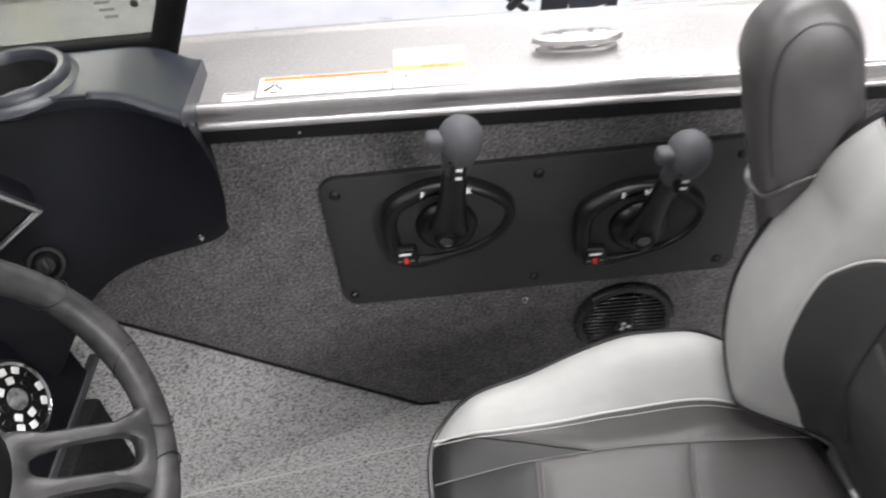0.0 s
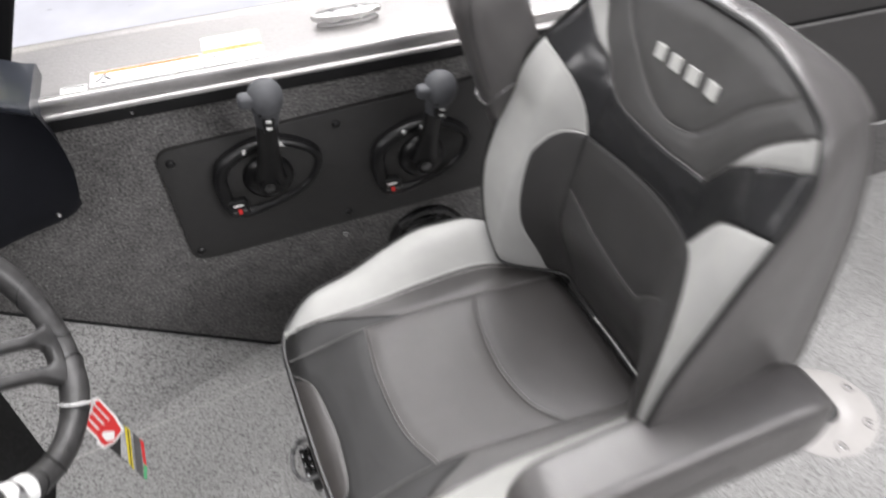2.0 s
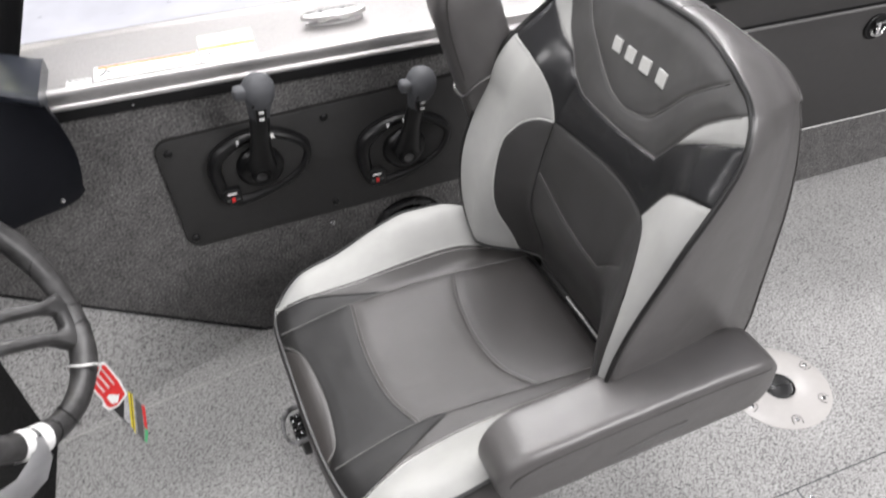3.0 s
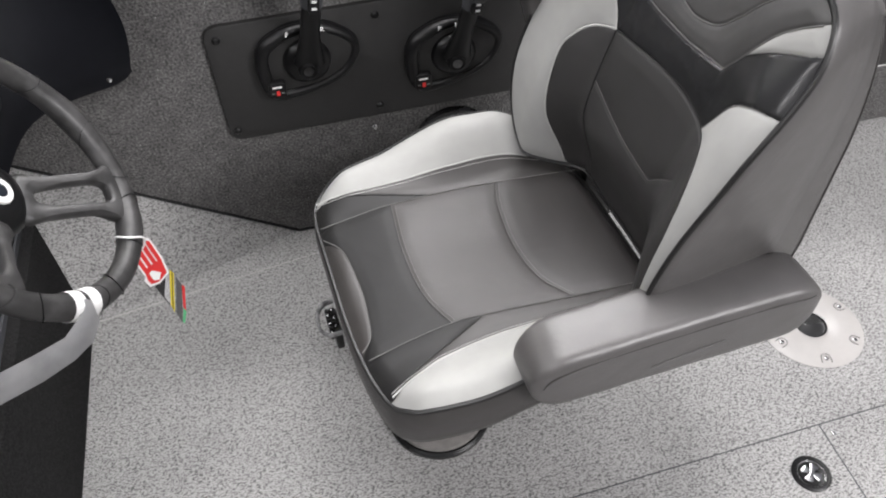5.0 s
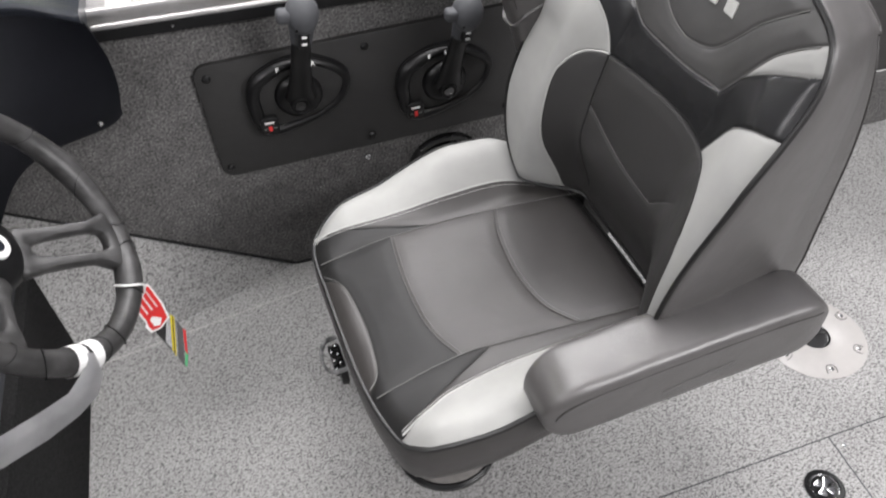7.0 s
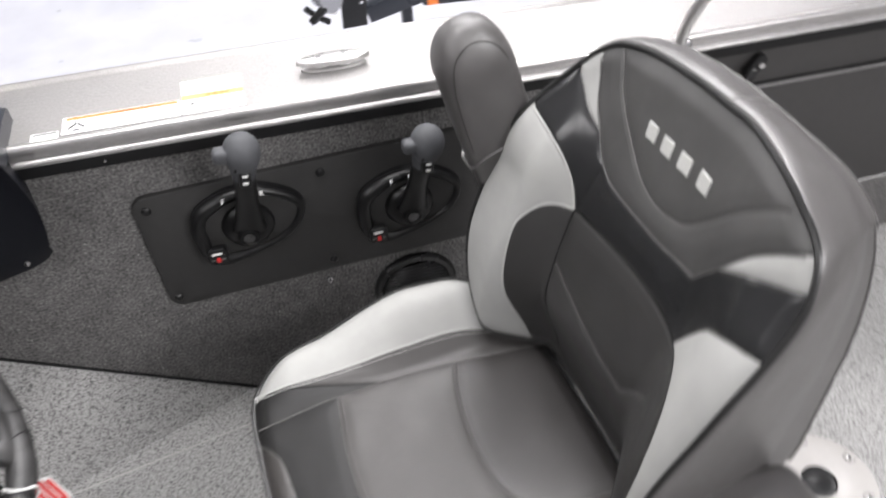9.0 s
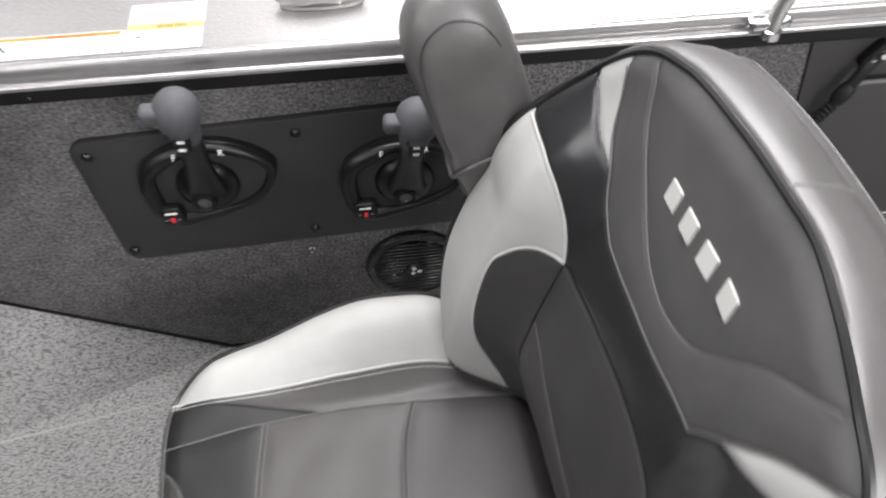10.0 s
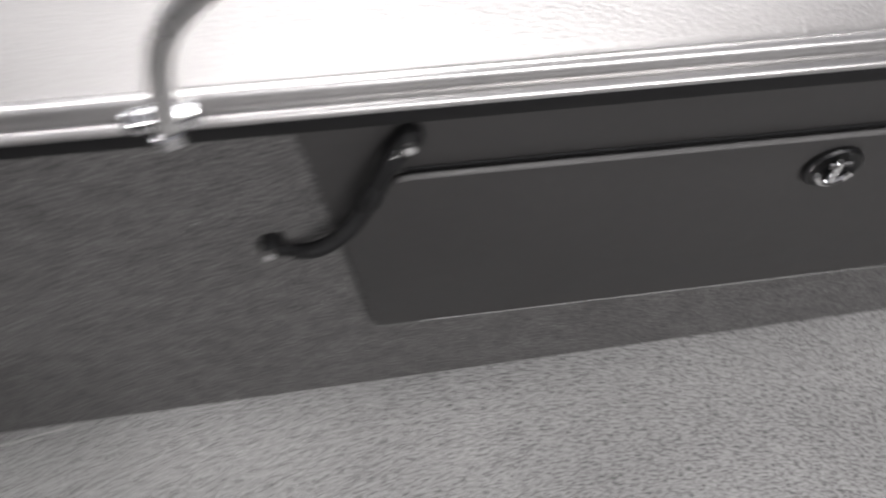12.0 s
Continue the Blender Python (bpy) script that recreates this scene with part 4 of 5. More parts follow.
part("door_gap", sweep([(1.266, 0.5530, 0.006), (1.6, 0.5410, 0.006), (2.95, 0.4915, 0.006)], 0.0028, 6), RUBBER, locker, "dark gap above the door")
lt = part("latch", lathe([(0, 0.0175), (0.028, 0.0175), (0.034, 0.021), (0.039, 0.021), (0.042, 0.0185), (0.042, 0.014), (0, 0.014)], 36, m=pose(1.776, 0.476, 0) @ Matrix.Diagonal((0.86, 0.80, 1, 1))), PLASTIC, door, "round black latch")
part("latch_anchor", sweep([(1.776, 0.459, 0.025), (1.776, 0.495, 0.025)], 0.0045, 8), CHROME, lt, "chrome latch handle")
part("latch_anchor", sweep(smooth_line([(1.754, 0.473, 0.025), (1.762, 0.461, 0.025), (1.776, 0.457, 0.026), (1.790, 0.461, 0.025), (1.798, 0.473, 0.025)], 5), 0.0045, 8), CHROME, lt)
part("latch_anchor", sweep([(1.762, 0.490, 0.025), (1.790, 0.490, 0.025)], 0.0038, 8), CHROME, lt)

strap = thing("holding_strap", "black stretched rubber strap screwed at both ends", "strap", ON_WALL @ pose(0.022, -0.012, 0))
sp = smooth_line([(1.082, 0.462, 0.012), (1.106, 0.455, 0.018), (1.140, 0.465, 0.026), (1.177, 0.502, 0.030), (1.206, 0.556, 0.030), (1.224, 0.594, 0.028), (1.240, 0.613, 0.022)], 8)
part("band", sweep(sp, [0.0095] * 6 + [0.0085] * 20 + [0.0085 + 0.00015 * k for k in range(len(sp) - 26)], 8, flat=0.8), RUBBER, strap, "black coiled strap")
for k in range(9, 34):
    t = (sp[k] + sp[k + 1]) / 2
    d = Vector(sp[k + 1] - sp[k])
    part("rib", lathe([(0.0085, -0.002), (0.0106, 0), (0.0085, 0.002)], 8, m=Matrix.Translation(t) @ d.to_track_quat("Z", "Y").to_matrix().to_4x4()), RUBBER, strap)
kc = int(len(sp) * 0.66)
part("collar", lathe([(0.0085, -0.020), (0.0125, -0.014), (0.0135, 0.0), (0.0120, 0.012), (0.0085, 0.018)], 12, m=Matrix.Translation(sp[kc]) @ Vector(sp[kc + 1] - sp[kc]).to_track_quat("Z", "Y").to_matrix().to_4x4()), RUBBER, strap, "thick rubber collar")
part("upper_end", prism(rounded(0.027, 0.056, 0.013, 5), 0.0, 0.014, 0.004, m=pose(1.243, 0.616, 0.010, 0, 0, -38)), RUBBER, strap, "flat strap end")
for x, z in ((1.082, 0.464), (1.2365, 0.611), (1.2495, 0.621)):
    part("screw", lathe([(0.0072, 0.024), (0.0062, 0.030), (0, 0.0315)], 12, m=pose(x, z, 0)), CHROME, strap, "bright screw")
part("lower_end", prism(rounded(0.027, 0.019, 0.009, 5), 0.0, 0.024, 0.004, m=pose(1.086, 0.461, 0)), RUBBER, strap)

# ---- things on the gunwale ----
def deck_z(x):
    return 0.7415 - 0.032 * x


SLOPE = math.degrees(math.atan(0.032))


def sticker(label, x0, y0, x1, y1, bars, category="label"):
    ob = thing("warning_label", label, category, pose((x0 + x1) / 2, (y0 + y1) / 2, deck_z((x0 + x1) / 2) - 0.0020 + 0.025 * ((y0 + y1) / 2 - 1.2) + 0.0004, 1.43, SLOPE, 0))
    w, h = x1 - x0, y1 - y0
    part("paper", box((-w / 2, -h / 2, 0), (w / 2, h / 2, 0.0008)), WHITE, ob, "white printed paper", smooth=False)
    for u0, v0, u1, v1, mt in bars:
        part("print", box((u0 * w - w / 2, v0 * h - h / 2, 0.0008), (u1 * w - w / 2, v1 * h - h / 2, 0.0012)), mt, ob, smooth=False)
    return ob


s1 = sticker("long white warning label with an orange stripe", -0.037, 1.193, 0.153, 1.243, [(0.03, 0.80, 0.985, 0.96, ORANGE), (0.44, 0.84, 0.60, 0.91, RED), (0.63, 0.84, 0.80, 0.91, RED)])
for a, b in (((-0.074, 0.002), (-0.086, -0.012)), ((-0.070, 0.002), (-0.060, -0.010)), ((-0.078, -0.016), (-0.066, -0.016))):
    part("pictogram", box((0, -0.0022, 0.0008), (math.hypot(b[0] - a[0], b[1] - a[1]), 0.0022, 0.0013), m=pose(a[0], a[1], 0, 0, 0, math.degrees(math.atan2(b[1] - a[1], b[0] - a[0])))), BLACKPRINT, s1, smooth=False)
part("pictogram", lathe([(0.0048, 0.0008), (0.0048, 0.0013), (0.0028, 0.0013), (0.0028, 0.0008)], 14, m=pose(-0.072, 0.008, 0)), BLACKPRINT, s1, smooth=False)
sticker("white warning label with an amber stripe", 0.157, 1.193, 0.262, 1.300, [(0.0, 0.42, 1.0, 0.56, AMBER), (0.38, 0.455, 0.47, 0.52, ORANGE), (0.49, 0.455, 0.60, 0.52, ORANGE), (0.62, 0.455, 0.78, 0.52, ORANGE), (0.13, 0.25, 0.21, 0.28, BLACKPRINT), (0.15, 0.28, 0.18, 0.32, BLACKPRINT)])
sticker("small blank white label", -0.085, 1.175, -0.042, 1.208, [(0.08, 0.82, 0.95, 0.92, BLACKPRINT)])

cl = thing("cleat", "low satin metal mooring cleat on the gunwale", "cleat", pose(0.429, 1.272, deck_z(0.429), 0, SLOPE, 0))
out = smooth_line([(-0.067, 0.0), (-0.05, 0.013), (-0.02, 0.019), (0.02, 0.019), (0.05, 0.013), (0.067, 0.0), (0.05, -0.013), (0.02, -0.018), (-0.02, -0.018), (-0.05, -0.013)], 6, closed=True)
part("base", prism([(p[0] * 0.9, p[1] * 0.8) for p in out], 0.0, 0.005, 0.002, 2), SATIN, cl, "thin base plate")
bar = part("bar", prism([tuple(p) for p in out], 0.013, 0.023, 0.0045, 3), SATIN, cl, "satin rounded bar")
for x in (-0.026, 0.020):
    part("post", box((x - 0.010, -0.008, 0.004), (x + 0.010, 0.008, 0.015), 0.002), SATIN, cl, "short cleat post")
    part("recess", box((x - 0.0045, -0.003, 0.022), (x + 0.0045, 0.009, 0.0236), 0.0005), DOOR_EDGE, bar, "dull square recess")

rail = thing("grab_rail", "bent satin stainless rail on a clamp at the gunwale edge", "rail", None)
def bezier(a, b, c_, d, n):
    return [a * (1 - t) ** 3 + 3 * b * (1 - t) ** 2 * t + 3 * c_ * (1 - t) * t * t + d * t ** 3 for t in [k / n for k in range(n + 1)]]


rp = [Vector((1.062, 1.148, 0.678))] + bezier(Vector((1.062, 1.152, 0.70)), Vector((1.078, 1.165, 0.765)), Vector((1.080, 1.095, 0.905)), Vector((1.345, 1.10, 0.920)), 20) + [Vector((1.7, 1.10, 0.915)), Vector((2.8, 1.10, 0.89))]
part("tube", sweep(rp, 0.011, 14), SATIN, rail)
part("clamp", prism(rounded(0.064, 0.024, 0.011, 6), -0.006, 0.006, 0.004, m=pose(1.059, 1.158, 0.701)), STEEL, rail, "polished clamp foot")
part("collar", lathe([(0.0112, -0.008), (0.014, -0.006), (0.014, 0.006), (0.0112, 0.008)], 16, m=pose(1.062, 1.150, 0.687)), STEEL, rail)

# ---- floor fittings ----
disc = thing("pedestal_base", "pale round seat base plate flush with the floor", "seat base", pose(1.180, 0.588, 0))
part("flange", lathe([(0.034, -0.01), (0.034, 0.004), (0.038, 0.0065), (0.08, 0.0075), (0.104, 0.005), (0.112, 0.001), (0.112, -0.01)], 56), DISC, disc)
part("socket", lathe([(0.0350, 0.0055), (0.0335, 0.0060), (0.031, 0.0025), (0.024, 0.0015), (0.012, 0.0030), (0.0, 0.0036)], 32), SPEAKER, disc, "black socket")
for k in range(6):
    m = pose(0, 0, 0, 0, 0, 60 * k + 17) @ pose(0.092, 0, 0)
    c = part("screw_pad", sweep([m @ Vector(p) for p in smooth_line([(0.009, 0.010, 0.0055), (0.002, 0.0105, 0.0068), (-0.008, 0.008, 0.0074), (-0.011, 0.0, 0.0076), (-0.008, -0.008, 0.0074), (0.002, -0.0105, 0.0068), (0.009, -0.010, 0.0055)], 5)], 0.0011, 6), DOOR_EDGE, disc, "moulded horseshoe lip")
    part("screw", lathe([(0.0046, 0.0055), (0.0046, 0.0085), (0.0032, 0.0090), (0.0028, 0.0080), (0, 0.0080)], 12, m=m), LATCH, c, "dull recessed screw")

hatch = thing("hatch_latch", "round black and chrome hatch latch in the floor", "latch", pose(0.983, 0.276, 0) @ Matrix.Scale(0.9, 4))
part("ring", lathe([(0.030, 0.001), (0.032, 0.004), (0.038, 0.005), (0.041, 0.003), (0.041, 0.0)], 36), PLASTIC, hatch)
part("bowl", lathe([(0.030, 0.002), (0.026, 0.0005), (0, 0.0005)], 28), PLASTIC, hatch, "dark bowl")
part("handle", prism([tuple(p) for p in smooth_line([(-0.022, 0.008), (0.0, 0.005), (0.022, 0.010), (0.020, -0.008), (0.0, -0.004), (-0.020, -0.010)], 4, closed=True)], 0.001, 0.006, 0.002, m=pose(0, 0, 0, 0, 0, 40)), LATCH, hatch, "chrome lift handle")
part("bowl_ring", lathe([(0.0305, 0.0018), (0.0295, 0.0032), (0.0275, 0.0022)], 32), LATCH, hatch, "bright inner ring")
part("handle_bar", prism([tuple(p) for p in smooth_line([(-0.020, 0.010), (0.0, 0.004), (0.020, 0.010), (0.018, -0.011), (0.0, -0.004), (-0.018, -0.011)], 4, closed=True)], 0.001, 0.0050, 0.002, m=pose(0, 0, 0, 0, 0, 128)), LATCH, hatch, "crossing chrome bar")
for a in (70, 170, 290):
    part("recess", box((-0.006, 0.012, 0.001), (0.006, 0.024, 0.0025), m=pose(0, 0, 0, 0, 0, a)), PLASTIC, hatch)
for nm, a, b in (("seam", (0.2, 0.340), (2.6, 0.412)), ("seam", (1.057, 0.364), (1.04, -0.5))):
    part("hatch_seam", sweep([(*a, 0.0005), (*b, 0.0003)], 0.0015, 6, flat=0.4), GRIP, floor_ob, "dark hatch joint")
part("floor_joint", sweep([(0.70, 1.189, 0.0004), (-0.36, 1.025, 0.0004)], 0.0016, 6, flat=0.35), DISC, floor_ob, "pale welded floor joint")
snap_b = thing("floor_fastener", "small bright snap in the floor", "fastener", pose(1.074, 0.340, 0))
part("cap", lathe([(0.004, 0), (0.004, 0.002), (0, 0.003)], 12), STEEL, snap_b)

# ---- helm console ----
con = thing("helm_console", "blue-black moulded helm console with dash and cup holder", "console", pose(0.010, 0, 0))
part("lower_panel", box((-0.415, -0.10, 0.0), (-0.378, 1.02, 0.33), 0.006), KICK_CARPET, con, "black carpeted lower panel")
for yy, zz in ((0.913, 0.023), (0.471, 0.294)):
    part("panel_bolt", lathe([(0.006, 0.0), (0.0055, 0.003), (0, 0.004)], 12, m=pose(-0.383, yy, zz, 0, 90, 0)), STEEL, con, "small bright bolt")
part("edge_strip", box((-0.412, -0.10, 0.331), (-0.400, 1.10, 0.345)), GRIP, con, "thin grey strip")
# dash face leaning forward
dash_m = Matrix(((0, -0.42, 0.9075, -0.40), (1, 0, 0, 0), (0, 0.9075, 0.42, 0.345), (0, 0, 0, 1)))
part("dash", prism([(-0.10, 0.0), (1.06, 0.0), (1.10, 0.10), (1.13, 0.47), (-0.10, 0.47)], -0.06, 0.0, 0.01, 3, m=dash_m), CONSOLE, con, "blue-black dash face")
# wing against the side, swept from the wall towards the dash
top = smooth_line([(-0.128, 1.116, 0.760), (-0.165, 1.138, 0.763), (-0.228, 1.163, 0.773), (-0.30, 1.170, 0.776), (-0.40, 1.148, 0.776), (-0.56, 1.098, 0.776)], 5)
low = smooth_line([(-0.130, 1.140, 0.546), (-0.165, 1.136, 0.525), (-0.285, 1.115, 0.508), (-0.35, 1.075, 0.480), (-0.41, 1.02, 0.40), (-0.45, 0.98, 0.345)], 5)
bm = bmesh.new()
front, rear = [], []
for p, q in zip(top, low):
    col, colb = [], []
    for k in range(11):
        f = k / 10
        v = p * (1 - f) + q * f
        v = v + np.array((0.018, -0.006, 0.0)) * math.sin(math.pi * min(f * 1.05, 1)) + np.array((0, 0.010, 0)) * (max(0, f - 0.9) * 10) ** 2
        col.append(bm.verts.new(v))
        colb.append(bm.verts.new((v[0] - 0.02, 1.191, v[2])))
    front.append(col)
    rear.append(colb)
for a, b, fl in [(front[i], front[i + 1], 0) for i in range(len(front) - 1)] + [(rear[i], rear[i + 1], 1) for i in range(len(rear) - 1)]:
    for k in range(10):
        bm.faces.new((a[k], b[k], b[k + 1], a[k + 1]))
for i in range(len(front) - 1):
    for k in (0, 10):
        bm.faces.new((front[i][k], rear[i][k], rear[i + 1][k], front[i + 1][k]))
for k in range(10):
    for i in (0, -1):
        bm.faces.new((front[i][k], front[i][k + 1], rear[i][k + 1], rear[i][k]))
part("wing", bm, CONSOLE, con, "console side wing", sharp=50)
CAP_X = (-0.60, -0.40, -0.30, -0.228, -0.165, -0.128)
CAP_Y = (1.09, 1.148, 1.170, 1.163, 1.138, 1.116)


CUP = (-0.378, 1.212)


CAP = np.array(smooth_line(list(zip(CAP_X, CAP_Y)), 10))


def cap_front(x):
    return float(np.interp(x, CAP[:, 0], CAP[:, 1]))


def cap_section(x):
    front = cap_front(x) - 0.011
    back = 1.295 - 0.03 * float(step(-0.20, -0.12, x))
    h = 0.789 - 0.016 * float(step(-0.245, -0.13, x))
    top_row = [(back - 0.006 + (front + 0.016 - back) * k / 14, h) for k in range(15)]
    return [(back, 0.735), (back, h - 0.006)] + top_row + [(front + 0.004, h - 0.0015), (front, h - 0.006), (front, h - 0.013), (front + 0.03, 0.735)]


bm = along(cap_section, [-0.60 + 0.008 * k for k in range(60)])
hole = [f for f in bm.faces if f.calc_center_median().z > 0.78 and math.hypot(f.calc_center_median().x - CUP[0], f.calc_center_median().y - CUP[1]) < 0.066]
bmesh.ops.delete(bm, geom=hole, context="FACES")
part("top_cap", bm, CONSOLE_SHEEN, con, "satin console top coloured paler for its blue-grey sheen")
part("edge_bead", sweep([(x, cap_front(x) - 0.009, 0.7885) for x in [-0.26 - 0.02 * k for k in range(16)]], 0.0032, 6), CONSOLE_SHEEN, con, "raised moulded edge")
# round dash switch, display bezel, audio unit
def on_dash(y, h):
    return dash_m @ pose(y, h, 0)


KN = Vector((-0.369, 1.06, 0.583))
face_n = Vector((0.35, -0.80, 0.48)).normalized()
kn_m = Matrix.Translation(KN) @ face_n.to_track_quat("Z", "Y").to_matrix().to_4x4()
sw = part("dash_switch", lathe([(0.027, -0.06), (0.027, -0.004), (0.025, 0.0), (0.020, 0.001), (0.017, -0.003), (0.014, 0.004), (0.012, 0.010), (0, 0.011)], 28, m=kn_m), RUBBER, con, "round black dash switch")
part("toggle", box((-0.004, -0.011, 0.008), (0.004, 0.011, 0.016), 0.002, m=kn_m), PLASTIC, sw)
# display with a bright bezel whose lower corner points aft
ca = Vector((-0.352, 1.08, 0.664))
e1 = Vector((-0.030, -0.030, 0.062)).normalized()
e2 = Vector((-0.046, -0.014, -0.027))
e2 = (e2 - e1 * e2.dot(e1)).normalized()
dn = e2.cross(e1)
dn = dn if dn.y < 0 else -dn
bz_m = Matrix((e1, e2, dn)).transposed().to_4x4()
bz_m.translation = ca


def bar_between(a, b, w, h):
    """A rounded strip from a to b on the display."""
    d = (Vector(b) - Vector(a)).length
    rot = math.degrees(math.atan2(b[1] - a[1], b[0] - a[0]))
    return prism(rounded(d + w, w, w * 0.45, 4, d / 2, 0), -0.004, h, 0.003, m=bz_m @ pose(a[0], a[1], 0, 0, 0, rot))


bz = part("display", box((0.0, 0.0, -0.05), (0.19, 0.13, -0.003), 0.004, m=bz_m), CONSOLE, con, "boxed display housing")
part("display_glass", box((0.008, 0.008, -0.006), (0.182, 0.122, -0.001), m=bz_m), PLASTIC, bz, "dark display glass", smooth=False)
for qa, qb in (((0, 0), (0.19, 0)), ((0, 0), (0, 0.13)), ((0.19, 0), (0.19, 0.13)), ((0, 0.13), (0.19, 0.13))):
    part("bezel", bar_between(qa, qb, 0.010, 0.004), STEEL, bz, "bright bezel strip")
au = part("audio_unit", lathe([(0.062, 0.0), (0.062, 0.008), (0.056, 0.013), (0.052, 0.010), (0, 0.010)], 40, m=on_dash(0.938, 0.10)), CHROME, con, "round audio unit with bright ring")
part("audio_face", lathe([(0.0525, 0.0102), (0.0515, 0.0118), (0, 0.012)], 36, m=on_dash(0.938, 0.10)), PLASTIC, au, "black face")
for rk, nk in ((0.043, 12), (0.028, 7)):
    for k in range(nk):
        a = 2 * math.pi * k / nk
        part("key", box((-0.0055, -0.0065, 0.0118), (0.0055, 0.0065, 0.0145), 0.0015, 1, m=on_dash(0.938, 0.10) @ pose(rk * math.cos(a), rk * math.sin(a), 0, 0, 0, math.degrees(a))), WHITE if k % 3 else PLASTIC, au, "audio key")
part("audio_window", lathe([(0.017, 0.0118), (0.016, 0.0135), (0, 0.0138)], 24, m=on_dash(0.938, 0.10)), CLEAR, au, "grey round window")
cup = part("cup_holder", lathe([(0.061, 0.760), (0.062, 0.798), (0.066, 0.806), (0.073, 0.807), (0.078, 0.802), (0.080, 0.794), (0.088, 0.790), (0.092, 0.784)], 48, m=pose(-0.378, 1.212, 0)), CONSOLE_SHEEN, con, "round cup holder rim")
part("cup_well", lathe([(0.0605, 0.792), (0.056, 0.746), (0.0, 0.745)], 32, m=pose(-0.378, 1.212, 0)), RUBBER, cup, "dark well")
screw_m = pose(-0.171, 1.131, 0.548, 90)
part("screw", lathe([(0.006, 0.0), (0.005, 0.004), (0, 0.005)], 10, m=screw_m), STEEL, con, "bright screw")

# steering wheel
whl = thing("steering_wheel", "grey soft-rim three-spoke steering wheel", "steering wheel", pose(-0.197, 0.623, 0.74, 0, 58.3, -6.8))
# wheel plane: local x points down and aft, local y to starboard, local z along the column
R = 0.178
N = 96
pts = [(R * math.cos(2 * math.pi * k / N), R * math.sin(2 * math.pi * k / N), 0) for k in range(N)]
rad = [0.0165 + 0.0026 * math.exp(-((((k * 360 / N) + 15) % 60 - 30) / 12) ** 2) for k in range(N)]
part("rim", sweep(pts, rad, 14, closed=True), RIM, whl, "grey soft rim")
part("hub", lathe([(0.055, -0.09), (0.055, -0.05), (0.045, -0.036), (0.03, -0.030), (0, -0.029)], 32), PLASTIC, whl, "black hub")
part("emblem", lathe([(0.020, -0.032), (0.018, -0.026), (0, -0.0255)], 28), WHITE, whl, "pale round emblem")
part("emblem_dot", lathe([(0.010, -0.0255), (0.009, -0.0245), (0, -0.0242)], 20), TRAILER, whl, "dark blue centre")


def slotted_spoke(m):
    """A moulded spoke plate with a long slot, widening into rim and hub."""
    bm = bmesh.new()
    n, rings = 44, []
    for k in range(n):
        a = 2 * math.pi * k / n
        ca_, sa_ = math.cos(a), math.sin(a)
        ix = 0.104 + 0.047 * math.copysign(abs(ca_) ** 0.7, ca_)
        iy = 0.0155 * math.copysign(abs(sa_) ** 0.6, sa_) * (1 + 0.25 * ca_)
        ox = 0.104 + 0.074 * math.copysign(abs(ca_) ** 0.55, ca_)
        wide = 0.032 + 0.024 * float(step(0.125, 0.175, ox)) + 0.014 * float(step(0.075, 0.03, ox))
        oy = wide * math.copysign(abs(sa_) ** 0.45, sa_)
        bend = -0.048 * (1 - float(step(0.02, 0.165, ox)))
        bend_i = -0.048 * (1 - float(step(0.02, 0.165, ix)))
        ring = []
        for j in range(12):
            b = 2 * math.pi * j / 12
            cb, sb = math.cos(b), math.sin(b)
            f = 0.5 + 0.5 * math.copysign(abs(cb) ** 0.6, cb)
            x, y = ix + f * (ox - ix), iy + f * (oy - iy)
            z = bend_i + f * (bend - bend_i) + 0.011 * math.copysign(abs(sb) ** 0.7, sb)
            ring.append(bm.verts.new(m @ Vector((x, y, z))))
        rings.append(ring)
    for i in range(n):
        p, q = rings[i], rings[(i + 1) % n]
        for j in range(12):
            bm.faces.new((p[j], p[(j + 1) % 12], q[(j + 1) % 12], q[j]))
    return bm


for a in (33, 153, 273):
    part("spoke", slotted_spoke(pose(0, 0, 0, 0, 0, a)), RIM, whl, "grey slotted spoke")
for a in (42.5, 50.5):
    part("tape", lathe([(0.0195, -0.009), (0.0198, 0.0), (0.0195, 0.009)], 16, m=pose(0, 0, 0, 0, 0, -a) @ pose(R, 0, 0, 90)), WHITE, whl, "white tape ring")
film_pts = [(0.122, -0.132, 0.016), (0.136, -0.148, 0.010), (0.138, -0.172, -0.004), (0.122, -0.200, -0.020), (0.098, -0.232, -0.042), (0.070, -0.268, -0.066), (0.040, -0.300, -0.090)]
bm = bmesh.new()
wid = [0.011, 0.015, 0.021, 0.029, 0.034, 0.030, 0.010]
rows = []
for p, w in zip(film_pts, wid):
    rows.append([bm.verts.new(Vector(p) + Vector((0.92, 0.38, 0.0)) * (w * f) + Vector((0, 0, 0.006 * (1 - f * f)))) for f in (-1, -0.4, 0.3, 1)])
for a, b in zip(rows, rows[1:]):
    for k in range(3):
        bm.faces.new((a[k], a[k + 1], b[k + 1], b[k]))
bmesh.ops.solidify(bm, geom=bm.faces[:], thickness=0.001)
part("film_tail", bm, PLASTIC_FILM, whl, "hanging milky plastic film")
